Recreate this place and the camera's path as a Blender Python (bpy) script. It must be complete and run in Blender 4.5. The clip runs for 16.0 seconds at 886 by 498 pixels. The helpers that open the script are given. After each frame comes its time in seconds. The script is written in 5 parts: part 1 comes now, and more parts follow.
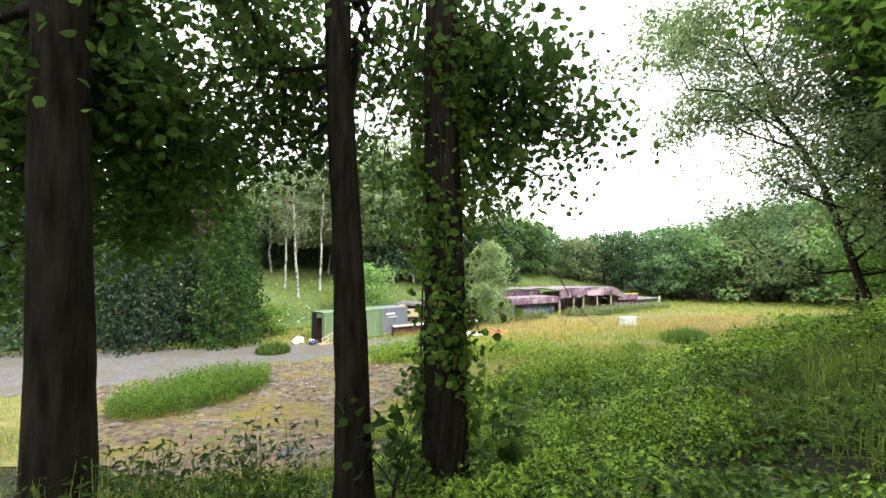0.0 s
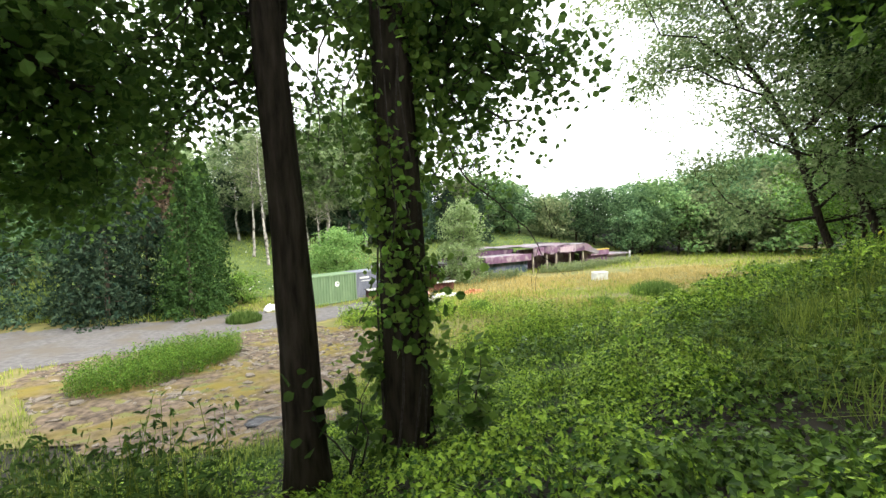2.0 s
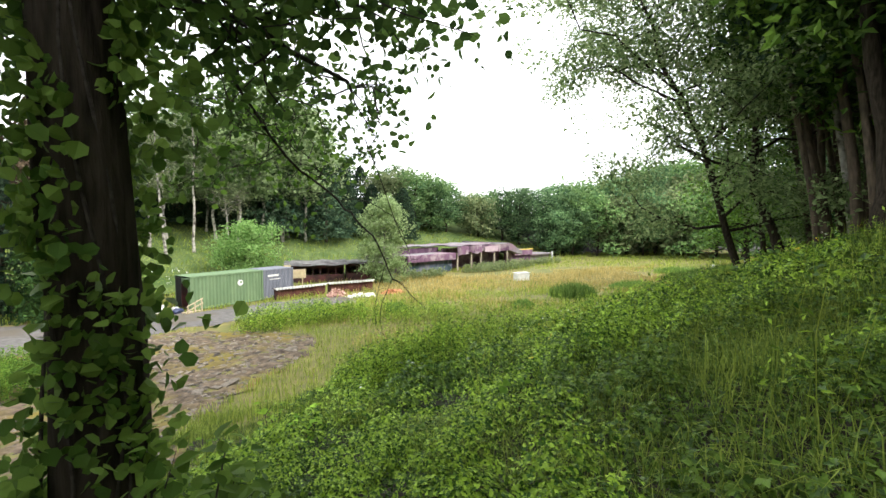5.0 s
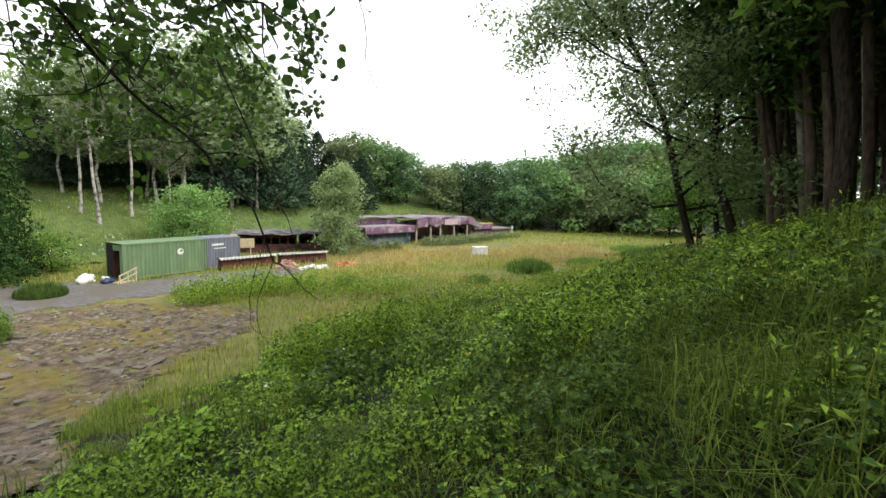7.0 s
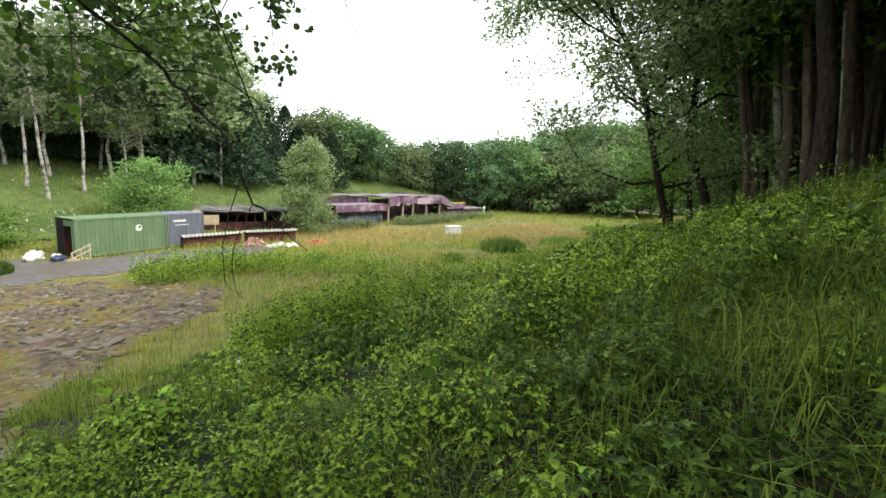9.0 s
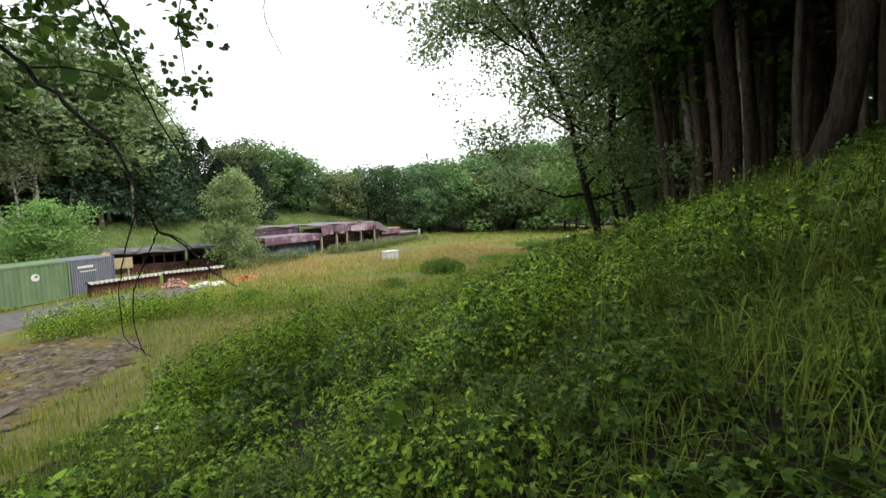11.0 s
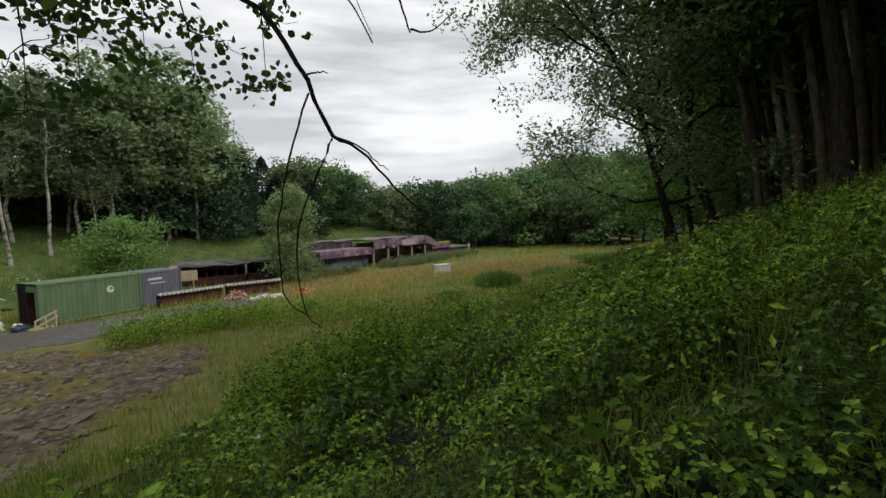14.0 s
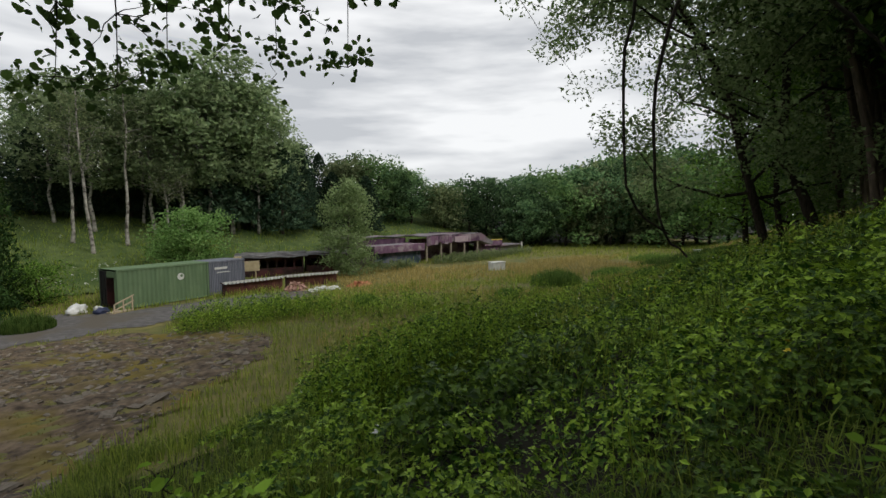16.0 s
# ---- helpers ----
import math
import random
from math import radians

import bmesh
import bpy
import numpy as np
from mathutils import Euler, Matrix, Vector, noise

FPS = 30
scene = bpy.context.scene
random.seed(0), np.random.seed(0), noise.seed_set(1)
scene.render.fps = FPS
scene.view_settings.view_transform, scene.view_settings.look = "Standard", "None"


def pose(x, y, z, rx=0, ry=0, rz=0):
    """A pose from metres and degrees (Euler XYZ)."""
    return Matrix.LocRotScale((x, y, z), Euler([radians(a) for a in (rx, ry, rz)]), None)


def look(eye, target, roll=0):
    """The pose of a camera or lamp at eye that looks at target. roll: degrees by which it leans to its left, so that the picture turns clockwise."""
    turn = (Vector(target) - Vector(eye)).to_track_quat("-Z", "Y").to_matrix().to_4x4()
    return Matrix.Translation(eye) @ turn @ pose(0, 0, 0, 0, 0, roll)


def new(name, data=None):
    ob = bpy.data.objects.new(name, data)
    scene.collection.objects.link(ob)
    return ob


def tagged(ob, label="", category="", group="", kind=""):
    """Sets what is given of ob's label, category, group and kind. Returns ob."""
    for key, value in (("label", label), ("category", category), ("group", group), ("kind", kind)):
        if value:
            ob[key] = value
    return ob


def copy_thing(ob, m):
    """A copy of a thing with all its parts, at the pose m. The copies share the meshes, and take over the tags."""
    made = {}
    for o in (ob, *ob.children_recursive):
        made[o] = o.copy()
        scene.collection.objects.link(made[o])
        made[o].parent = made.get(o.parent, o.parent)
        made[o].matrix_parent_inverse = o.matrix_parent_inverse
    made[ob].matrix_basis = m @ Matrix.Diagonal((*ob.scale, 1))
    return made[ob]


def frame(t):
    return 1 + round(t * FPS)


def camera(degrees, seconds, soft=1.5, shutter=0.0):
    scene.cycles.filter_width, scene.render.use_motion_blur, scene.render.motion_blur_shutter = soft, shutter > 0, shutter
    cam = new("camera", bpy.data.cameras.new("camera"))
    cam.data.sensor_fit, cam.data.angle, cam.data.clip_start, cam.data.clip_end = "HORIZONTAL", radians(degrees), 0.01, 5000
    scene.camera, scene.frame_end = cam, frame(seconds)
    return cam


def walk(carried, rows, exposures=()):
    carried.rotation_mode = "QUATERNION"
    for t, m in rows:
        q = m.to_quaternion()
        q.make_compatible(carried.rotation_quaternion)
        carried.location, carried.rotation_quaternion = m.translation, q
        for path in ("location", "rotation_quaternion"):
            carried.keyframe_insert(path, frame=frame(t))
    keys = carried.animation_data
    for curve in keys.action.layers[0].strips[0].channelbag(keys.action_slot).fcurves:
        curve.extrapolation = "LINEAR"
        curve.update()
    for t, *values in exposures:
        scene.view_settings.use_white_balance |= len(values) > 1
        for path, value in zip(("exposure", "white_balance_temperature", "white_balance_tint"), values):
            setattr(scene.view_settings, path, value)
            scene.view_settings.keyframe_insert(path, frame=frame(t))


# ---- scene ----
cam = camera(87.3, 16.0)
METRES, EYE, TILT, LEAN, TURN = 8.5, 6.9, 2.0, 0.0, 0.0
ROWS = [
    (0.0, 0.0, 0.0, 0.0, 0.0, 0.0, -0.0),
    (0.5, 0.0229, 0.0147, -0.0009, -0.13, -1.78, 0.13),
    (1.0, 0.0429, 0.0287, 0.0, -0.94, -3.69, 0.75),
    (1.5, 0.0428, 0.034, -0.0144, -2.07, -4.34, 1.42),
    (2.0, 0.0238, 0.067, -0.0151, -3.18, -4.72, 1.74),
    (2.5, 0.0266, 0.0873, -0.015, -4.79, -4.81, 1.75),
    (3.0, 0.0528, 0.1181, -0.0171, -6.33, -4.42, 1.57),
    (3.5, 0.0889, 0.1434, 0.002, -7.8, -3.98, 0.97),
    (4.0, 0.1279, 0.1957, -0.0123, -9.24, -4.05, 0.64),
    (6.5, 0.2513, 0.3867, -0.0102, -14.44, -8.07, -1.95),
    (7.0, 0.2704, 0.4137, -0.0213, -15.87, -8.62, -2.19),
    (7.5, 0.2776, 0.4385, -0.0305, -17.1, -9.14, -2.03),
    (8.0, 0.2621, 0.4641, -0.0479, -17.84, -9.54, -2.26),
    (8.5, 0.2536, 0.4755, -0.05, -18.32, -10.48, -2.72),
    (9.0, 0.2553, 0.4859, -0.0632, -19.46, -10.76, -3.06),
    (9.5, 0.2737, 0.4964, -0.0675, -22.53, -10.18, -2.77),
    (12.0, 0.2511, 0.5834, -0.0925, -28.59, -6.02, 0.83),
    (12.5, 0.253, 0.6003, -0.1058, -27.63, -5.56, 1.04),
    (13.0, 0.2368, 0.6263, -0.1195, -26.1, -5.61, 1.1),
    (13.5, 0.2136, 0.6519, -0.1194, -24.2, -5.5, 1.18),
    (14.0, 0.2088, 0.6734, -0.1278, -22.41, -5.55, 0.79),
    (14.5, 0.2086, 0.7059, -0.1351, -21.1, -5.44, 0.54),
    (15.0, 0.1985, 0.7267, -0.1471, -19.4, -5.68, 0.32),
    (15.5, 0.1691, 0.7575, -0.1558, -17.68, -5.62, 0.14),
    (16.0, 0.1563, 0.7747, -0.1633, -16.43, -5.65, 0.13),
]
EXPOSURES = [(0.0, 1.5), (4.0, 1.5), (7.0, 0.8), (9.5, 0.95), (12.0, 0.1), (13.5, -0.48), (16.0, -0.6)]
walk(cam, [(t, pose(0, 0, EYE, TILT, LEAN, TURN) @ pose(METRES * x, METRES * y, METRES * z, 90 + pitch, roll, yaw)) for t, x, y, z, yaw, pitch, roll in ROWS], EXPOSURES)

# ---- sky and light: bright overcast ----
world = bpy.data.worlds.new("overcast_sky")
scene.world = world
world.use_nodes = True
wn, wl = world.node_tree.nodes, world.node_tree.links
wn.clear()
w_out = wn.new("ShaderNodeOutputWorld")
w_bg = wn.new("ShaderNodeBackground")
sky = wn.new("ShaderNodeTexSky")
sky.sky_type, sky.sun_disc = "NISHITA", False
sky.sun_elevation, sky.sun_rotation = radians(46), radians(118)
w_tc = wn.new("ShaderNodeTexCoord")
w_map = wn.new("ShaderNodeMapping")
w_map.inputs["Scale"].default_value = (1.2, 1.2, 7.0)
w_noise = wn.new("ShaderNodeTexNoise")
w_noise.inputs["Scale"].default_value, w_noise.inputs["Detail"].default_value = 2.2, 6
w_ramp = wn.new("ShaderNodeValToRGB")
w_ramp.color_ramp.elements[0].position, w_ramp.color_ramp.elements[0].color = 0.36, (0.60, 0.62, 0.65, 1)
w_ramp.color_ramp.elements[1].position, w_ramp.color_ramp.elements[1].color = 0.56, (1.0, 1.01, 1.02, 1)
w_scale = wn.new("ShaderNodeVectorMath")
w_scale.operation = "SCALE"
w_scale.inputs["Scale"].default_value = 0.08
w_mix = wn.new("ShaderNodeMix")
w_mix.data_type = "RGBA"
w_mix.inputs["Factor"].default_value = 0.93
wl.new(w_tc.outputs["Generated"], w_map.inputs["Vector"])
wl.new(w_map.outputs["Vector"], w_noise.inputs["Vector"])
wl.new(w_noise.outputs["Fac"], w_ramp.inputs["Fac"])
wl.new(sky.outputs["Color"], w_scale.inputs[0])
wl.new(w_scale.outputs["Vector"], w_mix.inputs["A"])
wl.new(w_ramp.outputs["Color"], w_mix.inputs["B"])
wl.new(w_mix.outputs["Result"], w_bg.inputs["Color"])
w_bg.inputs["Strength"].default_value = 1.5
wl.new(w_bg.outputs["Background"], w_out.inputs["Surface"])
sun = new("sun", bpy.data.lights.new("sun", "SUN"))
sun.data.energy, sun.data.angle, sun.data.color = 2.0, radians(20), (1.0, 0.96, 0.9)
sun.matrix_world = look((48, -6, 54), (0, 20, 0))

# ---- materials ----


def material(name, dark, light, scale=4.0, rough=0.8, bump=0.3, island=0.0, through_light=0.0, metal=0.0, stain=None, stain_scale=0.6, streak=1.0, spec=0.3, vary_by=0.38):
    """A surface of two colours mixed by fine grain and broad patches, with relief; island varies it piece by piece."""
    m = bpy.data.materials.new(name)
    m.use_nodes = True
    n, l = m.node_tree.nodes, m.node_tree.links
    b = n["Principled BSDF"]
    b.inputs["Roughness"].default_value, b.inputs["Metallic"].default_value = rough, metal
    b.inputs["Specular IOR Level"].default_value = spec
    tc = n.new("ShaderNodeTexCoord")
    mp = n.new("ShaderNodeMapping")
    mp.inputs["Scale"].default_value = (1, 1, streak)
    l.new(tc.outputs["Object"], mp.inputs["Vector"])
    fine = n.new("ShaderNodeTexNoise")
    fine.inputs["Scale"].default_value, fine.inputs["Detail"].default_value = scale, 5
    l.new(mp.outputs["Vector"], fine.inputs["Vector"])
    mix = n.new("ShaderNodeMix")
    mix.data_type = "RGBA"
    mix.inputs["A"].default_value, mix.inputs["B"].default_value = (*dark, 1), (*light, 1)
    ramp = n.new("ShaderNodeMapRange")
    ramp.inputs["From Min"].default_value, ramp.inputs["From Max"].default_value = 0.3, 0.7
    if island:
        geo = n.new("ShaderNodeNewGeometry")
        add = n.new("ShaderNodeMix")
        add.inputs["Factor"].default_value = island
        l.new(fine.outputs["Fac"], add.inputs["A"])
        l.new(geo.outputs["Random Per Island"], add.inputs["B"])
        l.new(add.outputs["Result"], ramp.inputs["Value"])
    else:
        l.new(fine.outputs["Fac"], ramp.inputs["Value"])
    l.new(ramp.outputs["Result"], mix.inputs["Factor"])
    colour = mix.outputs["Result"]
    if stain:
        broad = n.new("ShaderNodeTexNoise")
        broad.inputs["Scale"].default_value, broad.inputs["Detail"].default_value = stain_scale, 4
        l.new(tc.outputs["Object"], broad.inputs["Vector"])
        r2 = n.new("ShaderNodeMapRange")
        r2.inputs["From Min"].default_value, r2.inputs["From Max"].default_value = 0.48, 0.62
        l.new(broad.outputs["Fac"], r2.inputs["Value"])
        m2 = n.new("ShaderNodeMix")
        m2.data_type = "RGBA"
        m2.inputs["B"].default_value = (*stain, 1)
        l.new(r2.outputs["Result"], m2.inputs["Factor"])
        l.new(colour, m2.inputs["A"])
        colour = m2.outputs["Result"]
    if through_light:
        info = n.new("ShaderNodeObjectInfo")
        vary = n.new("ShaderNodeMapRange")
        vary.inputs["To Min"].default_value, vary.inputs["To Max"].default_value = 1 - vary_by, 1 + vary_by
        l.new(info.outputs["Random"], vary.inputs["Value"])
        hue = n.new("ShaderNodeHueSaturation")
        hue.inputs["Saturation"].default_value = 0.95
        l.new(vary.outputs["Result"], hue.inputs["Value"])
        l.new(colour, hue.inputs["Color"])
        colour = hue.outputs["Color"]
    l.new(colour, b.inputs["Base Color"])
    if bump:
        bp = n.new("ShaderNodeBump")
        bp.inputs["Strength"].default_value, bp.inputs["Distance"].default_value = bump, 0.05
        l.new(fine.outputs["Fac"], bp.inputs["Height"])
        l.new(bp.outputs["Normal"], b.inputs["Normal"])
    if through_light:
        tr = n.new("ShaderNodeBsdfTranslucent")
        l.new(colour, tr.inputs["Color"])
        ms = n.new("ShaderNodeMixShader")
        ms.inputs["Fac"].default_value = through_light
        l.new(b.outputs["BSDF"], ms.inputs[1])
        l.new(tr.outputs["BSDF"], ms.inputs[2])
        l.new(ms.outputs["Shader"], n["Material Output"].inputs["Surface"])
    return m


def foliage(name, dark, light, island=0.6, rough=0.6, glow=0.45, scale=0.8, vary_by=0.38, spec=0.06):
    return material(name, dark, light, scale, rough, 0, island, glow, spec=spec, vary_by=vary_by)


# soil darkened to near black to stand for shade in gaps between plants
SOIL = material("soil_darkened_as_gap_shade", (0.007, 0.007, 0.004), (0.024, 0.021, 0.011), 1.6, 0.95, 0.6, stain=(0.016, 0.012, 0.007), stain_scale=0.25)
MEADOW = material("meadow_thatch", (0.085, 0.09, 0.025), (0.21, 0.18, 0.06), 1.1, 0.95, 0.5, stain=(0.11, 0.12, 0.035), stain_scale=0.12)
ROAD = material("worn_asphalt", (0.08, 0.074, 0.071), (0.145, 0.137, 0.13), 3.0, 0.9, 0.3, stain=(0.105, 0.09, 0.07), stain_scale=0.35)
MUD = material("bare_earth_and_moss", (0.034, 0.024, 0.016), (0.185, 0.138, 0.092), 3.2, 0.95, 0.9, stain=(0.155, 0.12, 0.022), stain_scale=0.3)
BARK = material("rough_grey_brown_bark", (0.014, 0.011, 0.008), (0.052, 0.042, 0.032), 14, 0.95, 1.0, streak=0.18, spec=0.1)
BARK_PINE = material("reddish_pine_bark", (0.04, 0.031, 0.023), (0.13, 0.098, 0.07), 9, 0.95, 0.9, streak=0.25)
BARK_PALE = material("pale_birch_bark", (0.22, 0.20, 0.17), (0.5, 0.47, 0.41), 5, 0.8, 0.4, stain=(0.07, 0.06, 0.05), stain_scale=2.5)
TWIG = material("dark_twig_bark", (0.02, 0.016, 0.013), (0.06, 0.05, 0.04), 20, 0.9, 0.5)
LEAF = foliage("broad_green_leaf", (0.0628, 0.135, 0.0182), (0.176, 0.316, 0.038))
# undergrowth green with the shade of hollows and the wood painted in
LEAF_SHADE = foliage("undergrowth_leaf_painted_shade", (0.03, 0.07, 0.01), (0.13, 0.225, 0.026), island=0.65, vary_by=0.05, glow=0.22, rough=0.45, spec=0.16)
LEAF_DARK = foliage("deep_green_leaf", (0.0541, 0.11, 0.0248), (0.135, 0.235, 0.0454))
WOOD_DEEP = foliage("woodland_deep_leaf", (0.05, 0.11, 0.05), (0.17, 0.28, 0.115))
WOOD_MID = foliage("woodland_mid_leaf", (0.09, 0.18, 0.06), (0.23, 0.36, 0.125))
LEAF_PALE = foliage("grey_green_leaf", (0.109, 0.154, 0.0665), (0.262, 0.307, 0.142))
LEAF_BRIGHT = foliage("fresh_green_leaf", (0.114, 0.239, 0.0186), (0.312, 0.516, 0.0399))
LEAF_BANK = foliage("bramble_leaf", (0.035, 0.10, 0.008), (0.37, 0.56, 0.042), scale=1.1, island=0.65, vary_by=0.05, glow=0.24, rough=0.45, spec=0.16)
IVY = foliage("ivy_leaf", (0.0596, 0.123, 0.0186), (0.179, 0.285, 0.0466), rough=0.4)
NEEDLE = foliage("conifer_needle", (0.022, 0.05, 0.03), (0.07, 0.115, 0.06), glow=0.2)
CYPRESS = foliage("cypress_needle", (0.03, 0.075, 0.02), (0.08, 0.165, 0.035), glow=0.2)
NEEDLE_DEAD = foliage("dead_brown_needle", (0.08, 0.055, 0.035), (0.18, 0.13, 0.08), glow=0.15)
GRASS = foliage("green_grass", (0.139, 0.209, 0.0228), (0.392, 0.455, 0.0684), island=0.5, vary_by=0.05)
GRASS_DRY = foliage("dry_tan_grass", (0.285, 0.247, 0.0665), (0.627, 0.475, 0.171), island=0.5, vary_by=0.05)
GRASS_BANK = foliage("lush_bank_grass", (0.08, 0.13, 0.02), (0.28, 0.36, 0.055), island=0.6, vary_by=0.05)
GRASS_RUSH = foliage("dark_rush_grass", (0.0765, 0.154, 0.0266), (0.186, 0.289, 0.057))
PETAL_WHITE = material("white_petal", (0.7, 0.7, 0.66), (0.85, 0.85, 0.8), 5, 0.6, 0)
PETAL_YELLOW = material("yellow_petal", (0.6, 0.45, 0.02), (0.8, 0.62, 0.04), 5, 0.6, 0)
PAINT_GREEN = material("faded_green_container_paint", (0.11, 0.175, 0.09), (0.16, 0.235, 0.125), 2.5, 0.6, 0.1, stain=(0.125, 0.19, 0.10), stain_scale=0.8, streak=0.2)
PAINT_GREY = material("blue_grey_container_paint", (0.13, 0.14, 0.17), (0.20, 0.21, 0.25), 2.5, 0.6, 0.1, streak=0.2)
BLACK_PAINT = material("sooty_black_paint", (0.012, 0.012, 0.013), (0.03, 0.03, 0.03), 3, 0.7, 0.2)
DARK_WOOD = material("charred_dark_timber", (0.018, 0.010, 0.009), (0.06, 0.03, 0.026), 3, 0.85, 0.4, stain=(0.09, 0.03, 0.03), stain_scale=0.9)
PURPLE = material("weathered_purple_paint", (0.12, 0.06, 0.105), (0.22, 0.125, 0.19), 2.2, 0.75, 0.2, stain=(0.32, 0.26, 0.28), stain_scale=0.8, streak=0.3)
PURPLE_DARK = material("dark_purple_boards", (0.05, 0.025, 0.05), (0.14, 0.07, 0.12), 1.2, 0.8, 0.2, stain=(0.24, 0.19, 0.2), stain_scale=0.5)
FELT = material("torn_grey_roofing_felt", (0.12, 0.11, 0.12), (0.27, 0.25, 0.26), 1.5, 0.9, 0.4, stain=(0.20, 0.13, 0.16), stain_scale=0.3)
WHITE = material("dirty_white_paint", (0.55, 0.55, 0.52), (0.78, 0.78, 0.75), 3, 0.6, 0.1)
BEIGE = material("beige_board", (0.42, 0.34, 0.2), (0.56, 0.47, 0.29), 3, 0.8, 0.1)
RUST = material("rust_brown_board", (0.07, 0.03, 0.02), (0.15, 0.06, 0.045), 2, 0.85, 0.3)
ORANGE = material("orange_rubble", (0.4, 0.13, 0.06), (0.55, 0.25, 0.14), 2, 0.85, 0.4)
PINK = material("pinkish_plaster_rubble", (0.34, 0.19, 0.15), (0.5, 0.32, 0.26), 2, 0.85, 0.4)
STONE = material("broken_grey_stone", (0.06, 0.05, 0.041), (0.25, 0.213, 0.168), 6, 0.9, 0.5, island=0.5)
FELT_GREY = material("sooty_grey_felt", (0.06, 0.06, 0.062), (0.2, 0.195, 0.19), 1.8, 0.9, 0.5, stain=(0.05, 0.045, 0.045), stain_scale=0.5)
YELLOW = material("ochre_paint", (0.5, 0.36, 0.06), (0.6, 0.45, 0.1), 3, 0.7, 0.1)
GRAFFITI = material("teal_and_purple_spray", (0.02, 0.05, 0.05), (0.10, 0.12, 0.18), 0.8, 0.7, 0, stain=(0.16, 0.16, 0.22), stain_scale=1.4)
PLASTIC = material("black_plastic_sheet", (0.012, 0.012, 0.014), (0.03, 0.03, 0.033), 8, 0.35, 0.5)
TIMBER = material("raw_pale_timber", (0.42, 0.33, 0.22), (0.56, 0.46, 0.33), 8, 0.8, 0.1)
POST_WOOD = material("pale_canopy_post", (0.3, 0.25, 0.2), (0.45, 0.38, 0.3), 5, 0.8, 0.1)
BLUE = material("dark_blue_bag", (0.02, 0.03, 0.07), (0.05, 0.06, 0.12), 6, 0.4, 0.3)

# ---- shared builders ----
rng = np.random.default_rng(11)


def smoothstep(a, b, v):
    u = np.clip((v - a) / (b - a), 0, 1)
    return u * u * (3 - 2 * u)


def height(x, y):
    """The lie of the land: a bank that falls into a level yard, a rise beyond it, and a knoll on the wooded side."""
    x, y = np.asarray(x, float), np.asarray(y, float)
    plane = 5.82 + 0.2 * x - 0.277 * y
    plane = plane + 0.09 * np.maximum(0, x - 3) * np.clip(1 - (y - 8) / 14, 0, 1)
    plane = 14 - np.logaddexp(0, (14 - plane) / 1.5) * 1.5
    bank = np.logaddexp(0, plane / 0.5) * 0.5
    d = (x + 5) * -0.55 + (y - 53) * 0.83
    rise = 0.33 * np.logaddexp(0, (d - 3) / 2.0) * 2.0
    rise = np.minimum(rise, 12 + 0.02 * rise) * smoothstep(-140, -20, -np.abs(x - 0))
    lumps = 0.10 * np.sin(x * 0.9 + 1.3) * np.sin(y * 0.8) + 0.06 * np.sin(x * 2.1 + y * 1.7)
    near = smoothstep(60, 25, np.hypot(x, y - 5)) * smoothstep(0.05, 1.2, bank)
    return bank + rise + lumps * near


def mesh_of(name, verts, tris, mat, smooth=False):
    """One mesh from arrays of corners and triangles or quads."""
    verts, tris = np.asarray(verts, np.float32), np.asarray(tris, np.int32)
    k = tris.shape[1]
    me = bpy.data.meshes.new(name)
    me.vertices.add(len(verts))
    me.vertices.foreach_set("co", verts.ravel())
    me.loops.add(tris.size)
    me.loops.foreach_set("vertex_index", tris.ravel())
    me.polygons.add(len(tris))
    me.polygons.foreach_set("loop_start", np.arange(len(tris), dtype=np.int32) * k)
    me.polygons.foreach_set("use_smooth", np.full(len(tris), smooth))
    me.update(calc_edges=True)
    me.materials.append(mat)
    return me


def unit(v):
    return v / np.maximum(np.linalg.norm(v, axis=-1, keepdims=True), 1e-9)


def leaves(centres, size, r, up=0.4, slim=0.55, droop=0.0, rounded=False, nor=None, axis=None):
    """Folded leaf blades: corners and triangles, one leaf at each centre, facing and pointing as given or at random."""
    c = np.asarray(centres, float)
    n = len(c)
    size = np.broadcast_to(size, n)[:, None] * r.uniform(0.6, 1.35, (n, 1))
    if nor is None:
        nor = unit(r.normal(size=(n, 3)) + (0, 0, up * 3))
        axis = unit(np.cross(nor, r.normal(size=(n, 3))))
        axis = unit(axis - (0, 0, droop))
    side = unit(np.cross(nor, axis))
    fold = np.cross(axis, side) * size * 0.12
    if rounded:
        w1, w2 = side * size * slim * 0.42, side * size * slim * 0.46
        v = np.stack([c - axis * size * 0.5, c - w1 - axis * size * 0.28 + fold, c - w2 + axis * size * 0.12 + fold,
                      c + axis * size * 0.5, c + w2 + axis * size * 0.12 + fold, c + w1 - axis * size * 0.28 + fold], 1).reshape(-1, 3)
        i = (np.arange(n) * 6)[:, None, None]
        return v, (i + np.array([[0, 2, 1], [0, 3, 2], [0, 4, 3], [0, 5, 4]])).reshape(-1, 3)
    v = np.stack([c - axis * size * 0.5, c - side * size * slim * 0.5 - axis * size * 0.08 + fold,
                  c + axis * size * 0.5, c + side * size * slim * 0.5 - axis * size * 0.08 + fold], 1).reshape(-1, 3)
    i = (np.arange(n) * 4)[:, None, None]
    return v, (i + np.array([[0, 2, 1], [0, 3, 2]])).reshape(-1, 3)


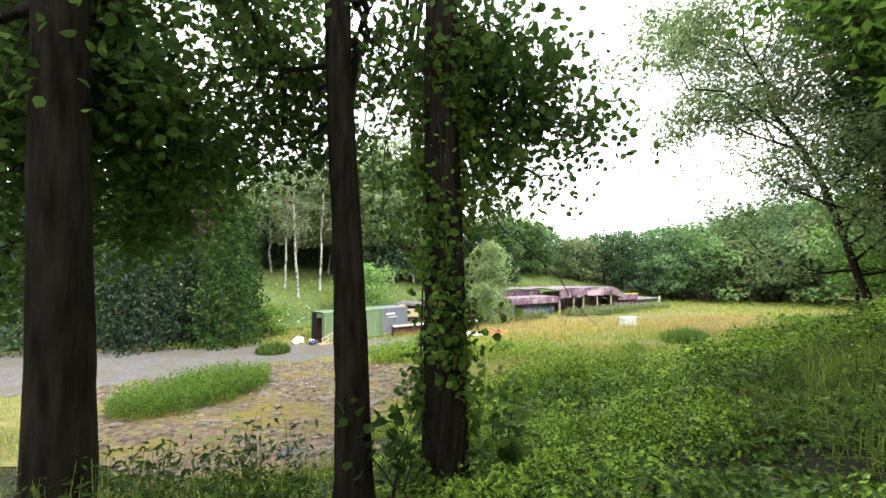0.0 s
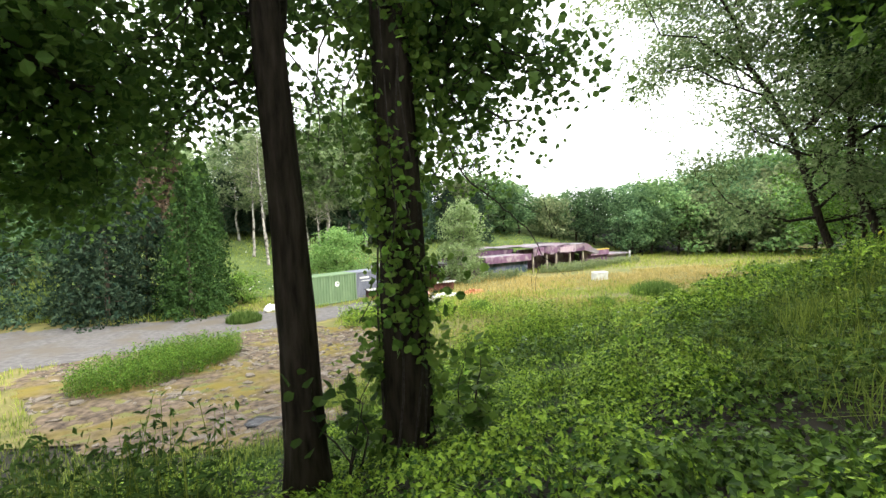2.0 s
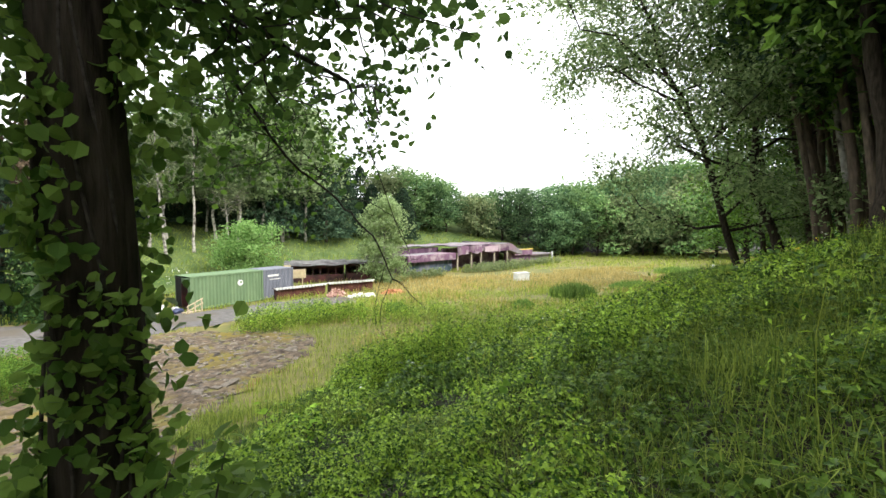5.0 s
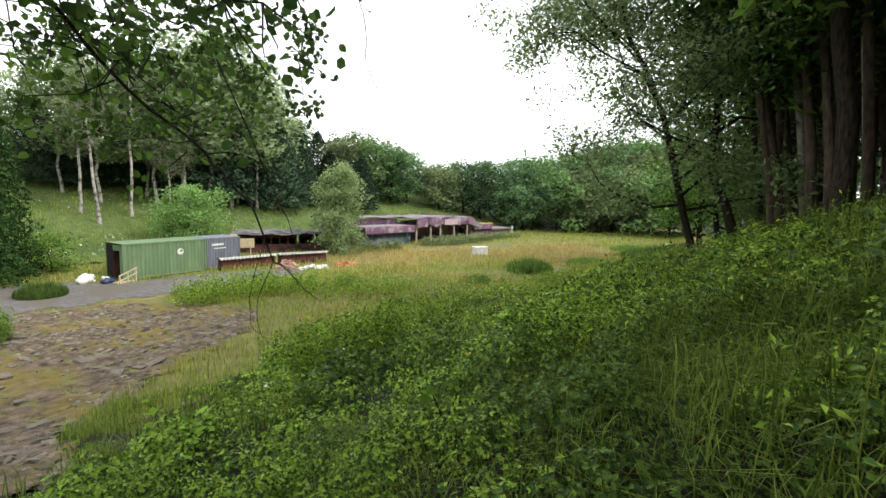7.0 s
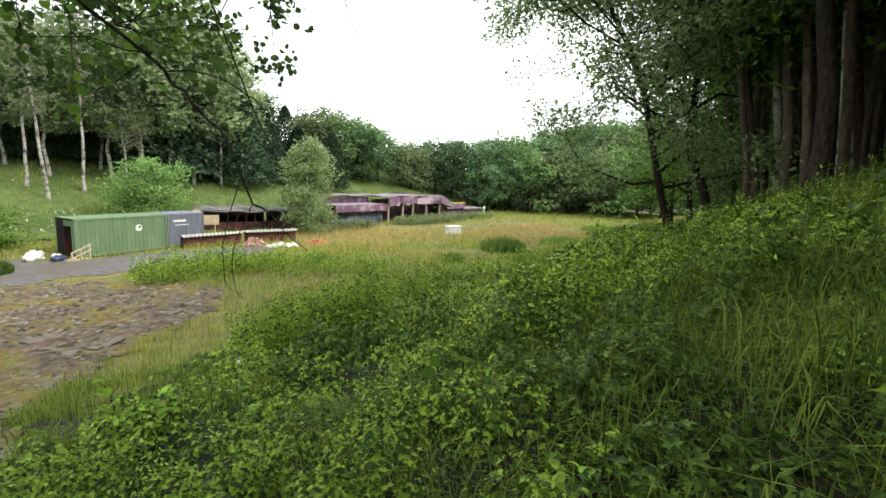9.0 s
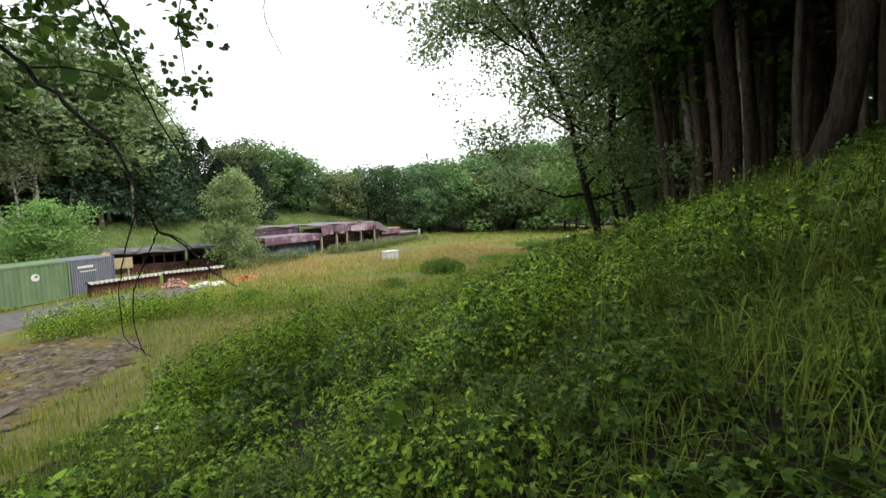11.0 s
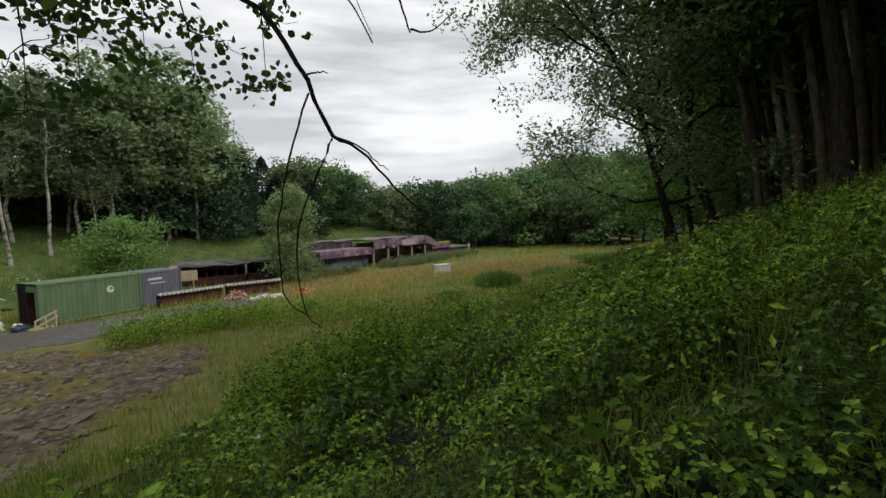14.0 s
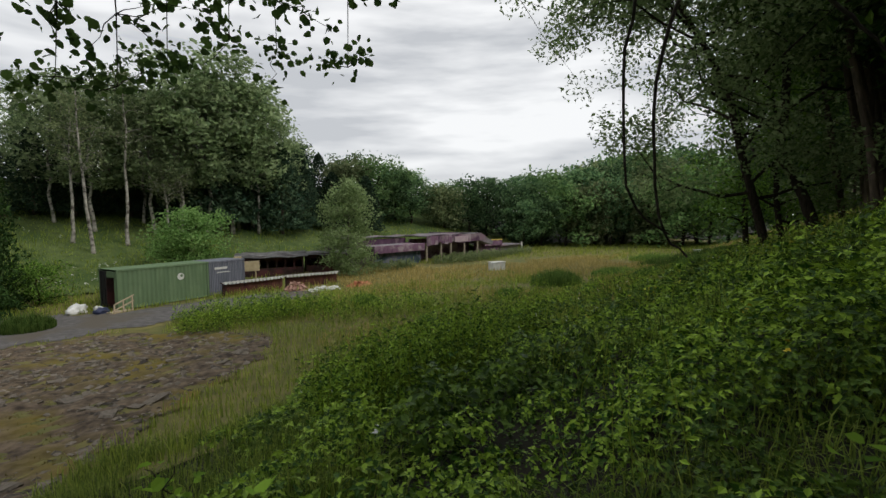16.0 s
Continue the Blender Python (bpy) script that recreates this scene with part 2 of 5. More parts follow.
def blades(roots, length, width, r, lean=0.35):
    """Bent tapering grass blades, three triangles each."""
    c = np.asarray(roots, float)
    n = len(c)
    length = (np.broadcast_to(length, n) * r.uniform(0.55, 1.25, n))[:, None]
    a = r.uniform(0, 2 * np.pi, n)
    way = np.stack([np.cos(a), np.sin(a), 0 * a], 1)
    side = np.stack([-np.sin(a), np.cos(a), 0 * a], 1) * np.broadcast_to(width, n)[:, None] * 0.5
    bend = r.uniform(0.1, 1, (n, 1)) * lean * 2
    mid = c + way * length * bend * 0.2 + (0, 0, 1) * length * 0.6
    tip = c + way * length * bend * 0.75 + (0, 0, 1) * length * (1 - bend * 0.25)
    v = np.stack([c - side, c + side, mid - side * 0.8, mid + side * 0.8, tip], 1).reshape(-1, 3)
    i = (np.arange(n) * 5)[:, None, None]
    return v, (i + np.array([[0, 1, 3], [0, 3, 2], [2, 3, 4]])).reshape(-1, 3)


def tubes(lines, sides=7):
    """Tapered round stems: lines is a list of (points, radii). Corners and quads."""
    vs, fs, at = [], [], 0
    ring = np.linspace(0, 2 * np.pi, sides, endpoint=False)
    for pts, rad in lines:
        p = np.asarray(pts, float)
        rad = np.asarray(rad, float)
        d = unit(np.gradient(p, axis=0))
        ref = np.where(np.abs(d[:, 2:3]) > 0.9, (1.0, 0, 0), (0, 0, 1.0))
        a = unit(np.cross(d, ref))
        b = np.cross(d, a)
        v = p[:, None] + (a[:, None] * np.cos(ring)[None, :, None] + b[:, None] * np.sin(ring)[None, :, None]) * rad[:, None, None]
        k = len(p)
        vs.append(v.reshape(-1, 3))
        i, j = np.meshgrid(np.arange(k - 1), np.arange(sides), indexing="ij")
        j2 = (j + 1) % sides
        fs.append(np.stack([i * sides + j, i * sides + j2, (i + 1) * sides + j2, (i + 1) * sides + j], -1).reshape(-1, 4) + at)
        at += k * sides
    return np.concatenate(vs), np.concatenate(fs)


def merged(sets):
    vs, fs, at = [], [], 0
    for v, f in sets:
        vs.append(v), fs.append(f + at)
        at += len(v)
    return np.concatenate(vs), np.concatenate(fs)


def put(name, data, mat, parent=None, label="", smooth=False):
    """Arrays as one mesh object, under a thing where one is given."""
    ob = new(name, mesh_of(name, data[0], data[1], mat, smooth))
    if parent:
        ob.parent = parent
    return tagged(ob, label)


def part(name, bm, mat, parent=None, label="", m=None):
    """A bmesh as one mesh object, under a thing or a part."""
    me = bpy.data.meshes.new(name)
    bm.to_mesh(me)
    bm.free()
    me.materials.append(mat)
    ob = new(name, me)
    if parent:
        ob.parent = parent
    if m is not None:
        ob.matrix_basis = m
    return tagged(ob, label)


def box(x0, y0, z0, x1, y1, z1, bevel=0.0):
    bm = bmesh.new()
    bmesh.ops.create_cube(bm, size=1, matrix=Matrix.Translation(((x0 + x1) / 2, (y0 + y1) / 2, (z0 + z1) / 2)) @ Matrix.Diagonal((x1 - x0, y1 - y0, z1 - z0, 1)))
    if bevel:
        bmesh.ops.bevel(bm, geom=bm.edges, offset=bevel, segments=1, affect="EDGES")
    return bm


def thing(name, m, label, category, group="", kind=""):
    ob = new(name)
    ob.empty_display_size = 0.2
    ob.matrix_basis = m
    return tagged(ob, label, category, group, kind)


def wander(start, end, r, bend=0.12, steps=6, sag=0.0):
    """A crooked line from start to end."""
    s, e = np.asarray(start, float), np.asarray(end, float)
    u = np.linspace(0, 1, steps)[:, None]
    p = s + (e - s) * u
    w = np.cumsum(r.normal(size=(steps, 3)), 0)
    w -= w[0] + (w[-1] - w[0]) * u
    return p + w * np.linalg.norm(e - s) * bend / steps ** 0.5 + (0, 0, -sag) * (4 * u * (1 - u))


TALL = {}


def broadleaf(name, label, m, r, tall, radius, crown_base, spread, count, size, bark, leaf, lean=(0, 0), limbs=14, group="", clump=0.55, top=1.0, category="tree", bend=0.06, droop=0.0, twig_sides=5):
    """A tree with a crooked tapered trunk, limbs with twigs, and a crown of separate leaves in uneven clumps round them."""
    tree = thing(name, m, label, category, group)
    tip = (lean[0] * tall, lean[1] * tall, tall * 0.95)
    stem = wander((0, 0, -0.4), tip, r, bend, 10)
    srad = radius * (np.linspace(1, 0.12, 10) ** 0.8)
    srad[0] *= 1.35
    put("trunk", tubes([(stem, srad)], 10), bark, tree, smooth=True)
    lines, spots = [], []
    per = 5 if twig_sides > 3 else 2
    for k in range(limbs):
        u = crown_base + (0.97 - crown_base) * ((k + r.uniform(0, 1)) / limbs)
        s = np.array([np.interp(u, np.linspace(0, 1, 10), stem[:, c]) for c in range(3)])
        a = k * 2.4 + r.uniform(-0.5, 0.5)
        w = (u - crown_base) / (1 - crown_base)
        reach = spread * (0.35 + 0.65 * math.sin(math.pi * min(1, 0.22 + 0.72 * w))) * r.uniform(0.7, 1.15)
        e = s + (math.cos(a) * reach, math.sin(a) * reach, reach * r.uniform(0.15, 0.7) * (1 - droop) - droop * reach * 0.5)
        line = wander(s, e, r, 0.2, 6)
        rad = np.interp(u, np.linspace(0, 1, 10), srad) * 0.5
        lines.append((line, np.linspace(rad, 0.012, 6)))
        for q in range(per):
            b = line[min(5, 2 + (q * (1 if per == 5 else 2)) % 4)]
            t_end = b + r.normal(size=3) * reach * 0.28 + (0, 0, -droop * reach * 0.35)
            lines.append((wander(b, t_end, r, 0.2, 4), np.linspace(rad * 0.3, 0.006, 4)))
            spots += [t_end, (b + t_end) / 2]
        spots += [line[4], line[5]]
    spots.append(stem[-1])
    tagged(put("branchwork", tubes(lines, twig_sides), bark, tree, smooth=True), kind="stuff")
    spots = np.array(spots)
    pick = spots[r.integers(0, len(spots), count)]
    off = unit(r.normal(size=(count, 3))) * (r.uniform(0, 1, (count, 1)) ** 0.4) * clump * 1.7 * np.array([1, 1, 0.75])
    off[:, 2] -= droop * np.abs(r.normal(size=count)) * clump * 1.5
    put("crown", leaves(pick + off, size, r, droop=droop), leaf, tree)
    TALL[tree.name] = tall
    return tree


def conifer(name, label, m, r, tall, radius, spread, count, size, bark, leaf, base=0.08, group="", shape=1.0, up=0.1):
    """A conifer: a straight trunk with tiers of drooping boughs carrying slim sprays."""
    tree = thing(name, m, label, "tree", group)
    put("trunk", tubes([(wander((0, 0, -0.4), (0, 0, tall * 0.98), r, 0.02, 7), np.linspace(radius, 0.03, 7))], 8), bark, tree, smooth=True)
    u = base + (1 - base) * r.uniform(0, 1, count) ** 1.25
    lob = r.uniform(0, 2 * np.pi, count)
    ripple = 1 + 0.22 * np.sin(lob * 5 + u * 40) + 0.12 * np.sin(lob * 9 - u * 70)
    reach = spread * (1 - u) ** shape * ripple * (0.25 + 0.75 * r.uniform(0, 1, count) ** 0.45) + 0.05
    c = np.stack([np.cos(lob) * reach, np.sin(lob) * reach, u * tall - reach * 0.18], 1)
    put("crown", leaves(c, size, r, up=up + 0.2, slim=0.45, droop=0.3 - up), leaf, tree)
    lines = []
    for k in range(22):
        f = base + (1 - base) * k / 23
        a = k * 2.4
        d = spread * (1 - f) ** shape * 0.85
        lines.append((wander((0, 0, f * tall), (math.cos(a) * d, math.sin(a) * d, f * tall - d * 0.2), r, 0.1, 4), np.linspace(0.05, 0.012, 4)))
    tagged(put("branchwork", tubes(lines, 4), bark, tree), kind="stuff")
    TALL[tree.name] = tall
    return tree


def at(x, y, dz=0.0, turn=0.0):
    return pose(x, y, float(height(x, y)) + dz, 0, 0, turn)


def scatter(n, x0, x1, y0, y1, r, keep):
    x, y = r.uniform(x0, x1, n), r.uniform(y0, y1, n)
    ok = keep(x, y)
    x, y = x[ok], y[ok]
    return np.stack([x, y, height(x, y)], 1)


def inside(poly):
    """A test for plan points inside a polygon."""
    p = np.asarray(poly, float)

    def test(x, y):
        hit = np.zeros(np.shape(x), bool)
        for (xa, ya), (xb, yb) in zip(p, np.roll(p, -1, 0)):
            with np.errstate(divide="ignore", invalid="ignore"):
                hit ^= ((ya > y) != (yb > y)) & (x < (xb - xa) * (y - ya) / (yb - ya + 1e-12) + xa)
        return hit
    return test


# ---- ground, road and bare earth ----
ROAD_PLAN = [(-60, 12), (-30, 21), (-19, 26.5), (-14, 30.5), (-9.3, 34.5), (-3.5, 38.3), (2.5, 43), (0.5, 46), (-5.2, 43.6), (-10.2, 40), (-14, 40.5), (-20, 38), (-32, 35), (-60, 30)]
MUD_PLAN = [(-12.5, 16.5), (-7, 13.0), (-3.6, 10.9), (-1.1, 10.6), (-1.2, 11.9), (-2.8, 14.2), (-3.5, 16.5), (-3.3, 19.5), (-2.4, 22.5), (-1.2, 25.5), (-0.4, 28.5), (-0.6, 31.2), (-3.5, 32.6), (-8.5, 33.8), (-12, 32), (-15.5, 29.5), (-18.5, 27), (-20, 24), (-16, 20)]
in_road, in_mud = inside(ROAD_PLAN), inside(MUD_PLAN)
FOOTPATH = np.array([(0.0, -3), (0, 0), (1.1, 1.7), (2.1, 3.3), (2.2, 4.3), (2.1, 5), (1.3, 6.6), (1.1, 7.4)])


def off_path(x, y):
    """Distance from the trodden footpath."""
    best = np.full(np.shape(x), 1e9)
    for a, b in zip(FOOTPATH[:-1], FOOTPATH[1:]):
        d = b - a
        u = np.clip(((x - a[0]) * d[0] + (y - a[1]) * d[1]) / (d @ d), 0, 1)
        best = np.minimum(best, np.hypot(x - a[0] - u * d[0], y - a[1] - u * d[1]))
    return best


def grid(xs, ys, lift, keep=None):
    X, Y = np.meshgrid(xs, ys, indexing="ij")
    Z = height(X, Y) + lift
    v = np.stack([X, Y, Z], -1).reshape(-1, 3)
    nx, ny = len(xs), len(ys)
    i, j = np.meshgrid(np.arange(nx - 1), np.arange(ny - 1), indexing="ij")
    f = np.stack([i * ny + j, (i + 1) * ny + j, (i + 1) * ny + j + 1, i * ny + j + 1], -1).reshape(-1, 4)
    if keep:
        mid = v[f].mean(1)
        f = f[keep(mid[:, 0], mid[:, 1])]
        used, inv = np.unique(f, return_inverse=True)
        v, f = v[used], inv.reshape(f.shape)
    return v, f


reach = np.sinh(np.linspace(-6.2, 6.2, 210)) * 2400 / math.sinh(6.2)
tagged(put("ground", grid(reach, reach + 12, 0.0), SOIL, smooth=True), "near-black soil, gap shade painted in, falling from a bank to a level yard", "ground", kind="structure")


tagged(put("ground_meadow", grid(np.arange(-40, 90, 0.8), np.arange(16, 110, 0.8), 0.05, lambda x, y: (height(x, y) < 1.4) & (y > 16 + 0.35 * np.maximum(0, x)) & ((x + 5) * -0.55 + (y - 53) * 0.83 < 1.5)), MEADOW, smooth=True), "olive and tan meadow thatch", "ground", kind="structure")
SLOPE = material("green_slope_thatch", (0.05, 0.078, 0.02), (0.115, 0.155, 0.045), 1.4, 0.95, 0.5, stain=(0.05, 0.085, 0.02), stain_scale=0.3)
tagged(put("ground_slope", grid(np.arange(-60, 40, 0.8), np.arange(30, 110, 0.8), 0.13, lambda x, y: ((x + 5) * -0.55 + (y - 53) * 0.83 >= 1.5)), SLOPE, smooth=True), "green grassy slope rising to the wood", "ground", kind="structure")


def ragged(test, amount=0.35):
    return lambda x, y: test(x + amount * np.sin(y * 2.3 + x) + 0.5 * amount * np.sin(y * 5.1), y + amount * np.sin(x * 2.7 - y))


tagged(put("road", grid(np.arange(-60, 4, 0.3), np.arange(10, 47, 0.3), 0.075, ragged(in_road)), ROAD, smooth=True), "worn pale grey asphalt yard road with mud stains", "road", kind="structure")
v_mud, f_mud = grid(np.arange(-20.5, 5, 0.14), np.arange(10, 35, 0.14), 0.02, lambda x, y: ragged(in_mud)(x, y) & ~in_road(x, y))
v_mud[:, 2] += 0.05 * np.sin(v_mud[:, 0] * 3.1 + 2 * np.sin(v_mud[:, 1] * 1.3)) * np.sin(v_mud[:, 1] * 4.0) + rng.uniform(0.0, 0.045, len(v_mud)) + 0.035
tagged(put("pavement_bare_earth", (v_mud, f_mud), MUD, smooth=True), "bare brown earth with yellow moss and broken rubble", "bare earth", kind="structure")

v_mud, f_mud = grid(np.arange(3, 17, 0.16), np.arange(29, 37, 0.16), 0.02, ragged(inside([(6.0, 31.2), (10, 30.6), (14, 32.4), (13.4, 34.6), (9, 33.6), (6.4, 33.2)])))
v_mud[:, 2] += rng.uniform(0.02, 0.09, len(v_mud))
tagged(put("pavement_bare_patch", (v_mud, f_mud), MUD, smooth=True), "small bare brown earth patch in the meadow", "bare earth", kind="structure")

# ---- containers ----


def shipping_container(m, label, paint, end_open):
    """A 6 m steel container: corrugated sides and roof, corner posts, rails, castings, end doors. Long axis +x, near side at y=0."""
    c = thing("shipping_container", m, label, "shipping container")
    L, W, H = 6.06, 2.44, 2.59
    for nm, y, s in (("side_panel", 0.03, -1), ("side_panel", W - 0.03, 1)):
        xs = np.arange(0.12, L - 0.1, 0.07)
        dep = np.where((np.arange(len(xs)) // 2) % 2 == 0, 0.0, 0.036)
        lo = np.stack([xs, y - s * dep, np.full(len(xs), 0.16)], 1)
        hi = lo + (0, 0, H - 0.28)
        k = np.arange(len(xs) - 1)
        put(nm, (np.concatenate([lo, hi]), np.stack([k, k + 1, k + 1 + len(xs), k + len(xs)], 1)), paint, c)
    for x in (0, L - 0.14):
        for y in (0, W - 0.14):
            part("corner_post", box(x, y, 0.15, x + 0.14, y + 0.14, H - 0.12, 0.01), paint, c)
            for z in (0.02, H - 0.12):
                part("corner_casting", box(x - 0.006, y - 0.006, z, x + 0.17, y + 0.165, z + 0.125, 0.012), paint, c)
    for y in (0.01, W - 0.09):
        part("bottom_rail", box(0.17, y, 0.04, L - 0.17, y + 0.08, 0.16, 0.01), paint, c)
        part("top_rail", box(0.17, y, H - 0.12, L - 0.17, y + 0.08, H - 0.02, 0.01), paint, c)
    part("roof", box(0.02, 0.02, H - 0.018, L - 0.02, W - 0.02, H + 0.012, 0.005), paint, c)
    part("floor_deck", box(0.1, 0.1, 0.1, L - 0.1, W - 0.1, 0.15), DARK_WOOD, c)
    part("end_wall", box(L - 0.06, 0.14, 0.15, L - 0.02, W - 0.14, H - 0.1), paint, c)
    if end_open:
        door = part("end_door", box(0.0, W * 0.56, 0.15, 0.05, W - 0.12, H - 0.12, 0.01), BLACK_PAINT, c, "black end door, shut")
        for y in (W * 0.64, W * 0.84):
            part("lock_rod", box(-0.035, y, 0.2, -0.005, y + 0.03, H - 0.15), BLACK_PAINT, door)
        part("header", box(0.0, 0.15, H - 0.5, 0.06, W * 0.555, H - 0.12, 0.01), paint, c)
        part("jamb", box(0.0, 0.15, 0.15, 0.06, 0.42, H - 0.51, 0.01), paint, c)
        part("open_leaf", box(-0.05, 1.28, 0.2, 0.7, 1.33, 2.0, 0.01), DARK_WOOD, c, "dark door leaf ajar", )
    else:
        part("end_door", box(0.0, 0.14, 0.15, 0.05, W - 0.14, H - 0.12, 0.01), paint, c)
    return c


CDIR = 43.0
GREEN_AT = pose(-10.4, 40.9, 0.06, 0, 0, CDIR) @ Matrix.Diagonal((1.03, 1.0, 1.02, 1))
green_container = shipping_container(GREEN_AT, "faded green steel shipping container with a dark open end", PAINT_GREEN, True)
bm = bmesh.new()
bmesh.ops.create_circle(bm, cap_ends=True, segments=24, radius=0.24, matrix=pose(4.0, 0.018, 1.75, 90))
emblem = part("emblem", bm, WHITE, green_container, "round white emblem")
bm = bmesh.new()
bmesh.ops.create_circle(bm, cap_ends=True, segments=12, radius=0.1, matrix=pose(4.06, 0.012, 1.8, 90))
part("emblem_mark", bm, PAINT_GREEN, emblem)
GREY_AT = GREEN_AT @ pose(6.4, 0.5, -0.05) @ Matrix.Diagonal((0.5, 1, 1, 1))
grey_container = shipping_container(GREY_AT, "short blue-grey steel shipping container with white lettering bars", PAINT_GREY, False)
for k, (x, w_, z, h_) in enumerate(((0.9, 2.1, 1.95, 0.17), (1.2, 2.2, 1.68, 0.07))):
    part("lettering_bar", box(x, 0.012, z, x + w_, 0.022, z + h_), WHITE, grey_container, "white lettering bar")

# debris by the open container end


def lumpy(name, m, size, mat, r, label, category, cuts=3):
    """A soft or broken lump with an uneven skin."""
    bm = bmesh.new()
    bmesh.ops.create_icosphere(bm, subdivisions=cuts, radius=0.5)
    seed = Vector(r.uniform(-50, 50, 3))
    for v in bm.verts:
        v.co *= 1 + 0.55 * noise.noise(v.co * 2.6 + seed) + 0.3 * noise.noise(v.co * 7 + seed)
        v.co = Vector((v.co.x * size[0], v.co.y * size[1], max(-0.3, v.co.z) * size[2] + 0.3 * size[2]))
    for f in bm.faces:
        f.smooth = True
    ob = part(name, bm, mat, None, label, m)
    return tagged(ob, category=category)


def yard(x, y, z=0.0, turn=0.0):
    """A spot by the green container, in its own axes."""
    return GREEN_AT @ pose(x, y, z - 0.06, 0, 0, turn)


lumpy("white_sack", yard(-1.6, 1.5, 0, 20), (1.2, 0.7, 0.75), WHITE, rng, "dirty white builder's sack slumped on the asphalt", "sack")
lumpy("white_sack", yard(-0.8, 0.6, 0, 80), (0.8, 0.6, 0.6), WHITE, rng, "small dirty white sack slumped on the asphalt", "sack")
lumpy("rubbish_bag", yard(-0.9, 0.15, 0, 10), (0.9, 0.7, 0.55), BLUE, rng, "dark blue rubbish bag lying by the container", "bag")
steps = thing("timber_rail", yard(-0.55, -0.7, 0, 8), "raw pale timber rail frame standing by the container", "rail")
for x in (0, 0.55, 1.1):
    part("post", box(x, 0, 0, x + 0.07, 0.07, 0.6 + x * 0.4), TIMBER, steps)
for z in (0.25, 0.6):
    bm = box(-0.05, -0.03, -0.04, 1.3, -0.005, 0.04)
    part("rail", bm, TIMBER, steps, "", pose(0, 0, z, 0, -20, 0))
part("step", box(-0.1, 0.08, 0.0, 1.2, 0.7, 0.12, 0.01), TIMBER, steps)

# ---- scalloped kiosk fence and burnt huts ----


def kiosk_front(m, length, label):
    """A dark boarded front with a white scalloped valance along its top."""
    k = thing("kiosk_front", m, label, "kiosk")
    n = int(length / 0.32)
    for i in range(n):
        w_ = length / n
        part("board", box(i * w_ + 0.006, 0, 0.0, (i + 1) * w_ - 0.006, 0.04, 0.92 + 0.03 * math.sin(i * 2.1)), RUST if i % 5 else DARK_WOOD, k)
    part("counter_roof", box(-0.1, -0.25, 1.05, length + 0.1, 0.2, 1.09), DARK_WOOD, k)
    part("valance_board", box(-0.1, -0.29, 1.07, length + 0.1, -0.255, 1.15), WHITE, k)
    s = int(length / 0.3)
    for i in range(s):
        bm = bmesh.new()
        bmesh.ops.create_cone(bm, cap_ends=True, segments=10, radius1=0.13, radius2=0.13, depth=0.02, matrix=pose((i + 0.5) * length / s, -0.28, 1.06, 90))
        part("scallop", bm, WHITE, k)
    for x in (0.02, length / 2, length - 0.1):
        part("post", box(x, 0.05, 0, x + 0.09, 0.14, 1.05), DARK_WOOD, k)
    return k


kiosk_front(pose(-4.9, 44.9, 0.0, 0, 0, 33), 5.0, "rust-brown boarded kiosk front with white scalloped edge")
kiosk_front(pose(-0.5, 48.0, 0.0, 0, 0, 19), 4.6, "dark graffitied kiosk front with white scalloped edge")


def hut(m, length, depth, tall, label, wall_mat, roof_mat, panes, fall=0.35):
    """A derelict low hut: four walls with a strip of empty window openings, and a sagging pitched roof."""
    h = thing("derelict_hut", m, label, "hut")
    z1, z2 = tall * 0.48, tall * 0.80
    part("wall", box(0, 0, 0, length, 0.12, z1), wall_mat, h)
    part("wall", box(0, 0, z2, length, 0.12, tall), wall_mat, h)
    part("wall", box(0, depth - 0.12, 0, length, depth, tall), wall_mat, h)
    part("wall", box(0, 0.13, 0, 0.12, depth - 0.13, tall), wall_mat, h)
    part("wall", box(length - 0.12, 0.13, 0, length, depth - 0.13, tall), wall_mat, h)
    for i in range(panes + 1):
        x = i * (length - 0.12) / panes
        part("window_post", box(x, 0.005, z1, x + 0.12, 0.115, z2), wall_mat, h)
    xs = np.linspace(-0.4, length + 0.4, 14)
    sets = []
    for lift in (0.0, -0.08):
        edge = []
        for y, z in ((-0.5, tall - 0.02), (depth * 0.5, tall + fall), (depth + 0.4, tall - 0.02)):
            edge.append(np.stack([xs, np.full(14, y), z + lift - 0.10 * np.sin(xs * 1.1 + y) ** 2], 1))
        v = np.concatenate(edge)
        i, j = np.meshgrid(np.arange(2), np.arange(13), indexing="ij")
        f = np.stack([i * 14 + j, i * 14 + j + 1, (i + 1) * 14 + j + 1, (i + 1) * 14 + j], -1).reshape(-1, 4)
        sets.append((v, f))
    put("roof", merged(sets), roof_mat, h)
    for i in range(int(length / 0.9)):
        x = 0.2 + i * 0.9
        part("rafter_end", box(x, -0.46, tall - 0.19, x + 0.07, 0.0, tall - 0.13), DARK_WOOD, h)
    return h


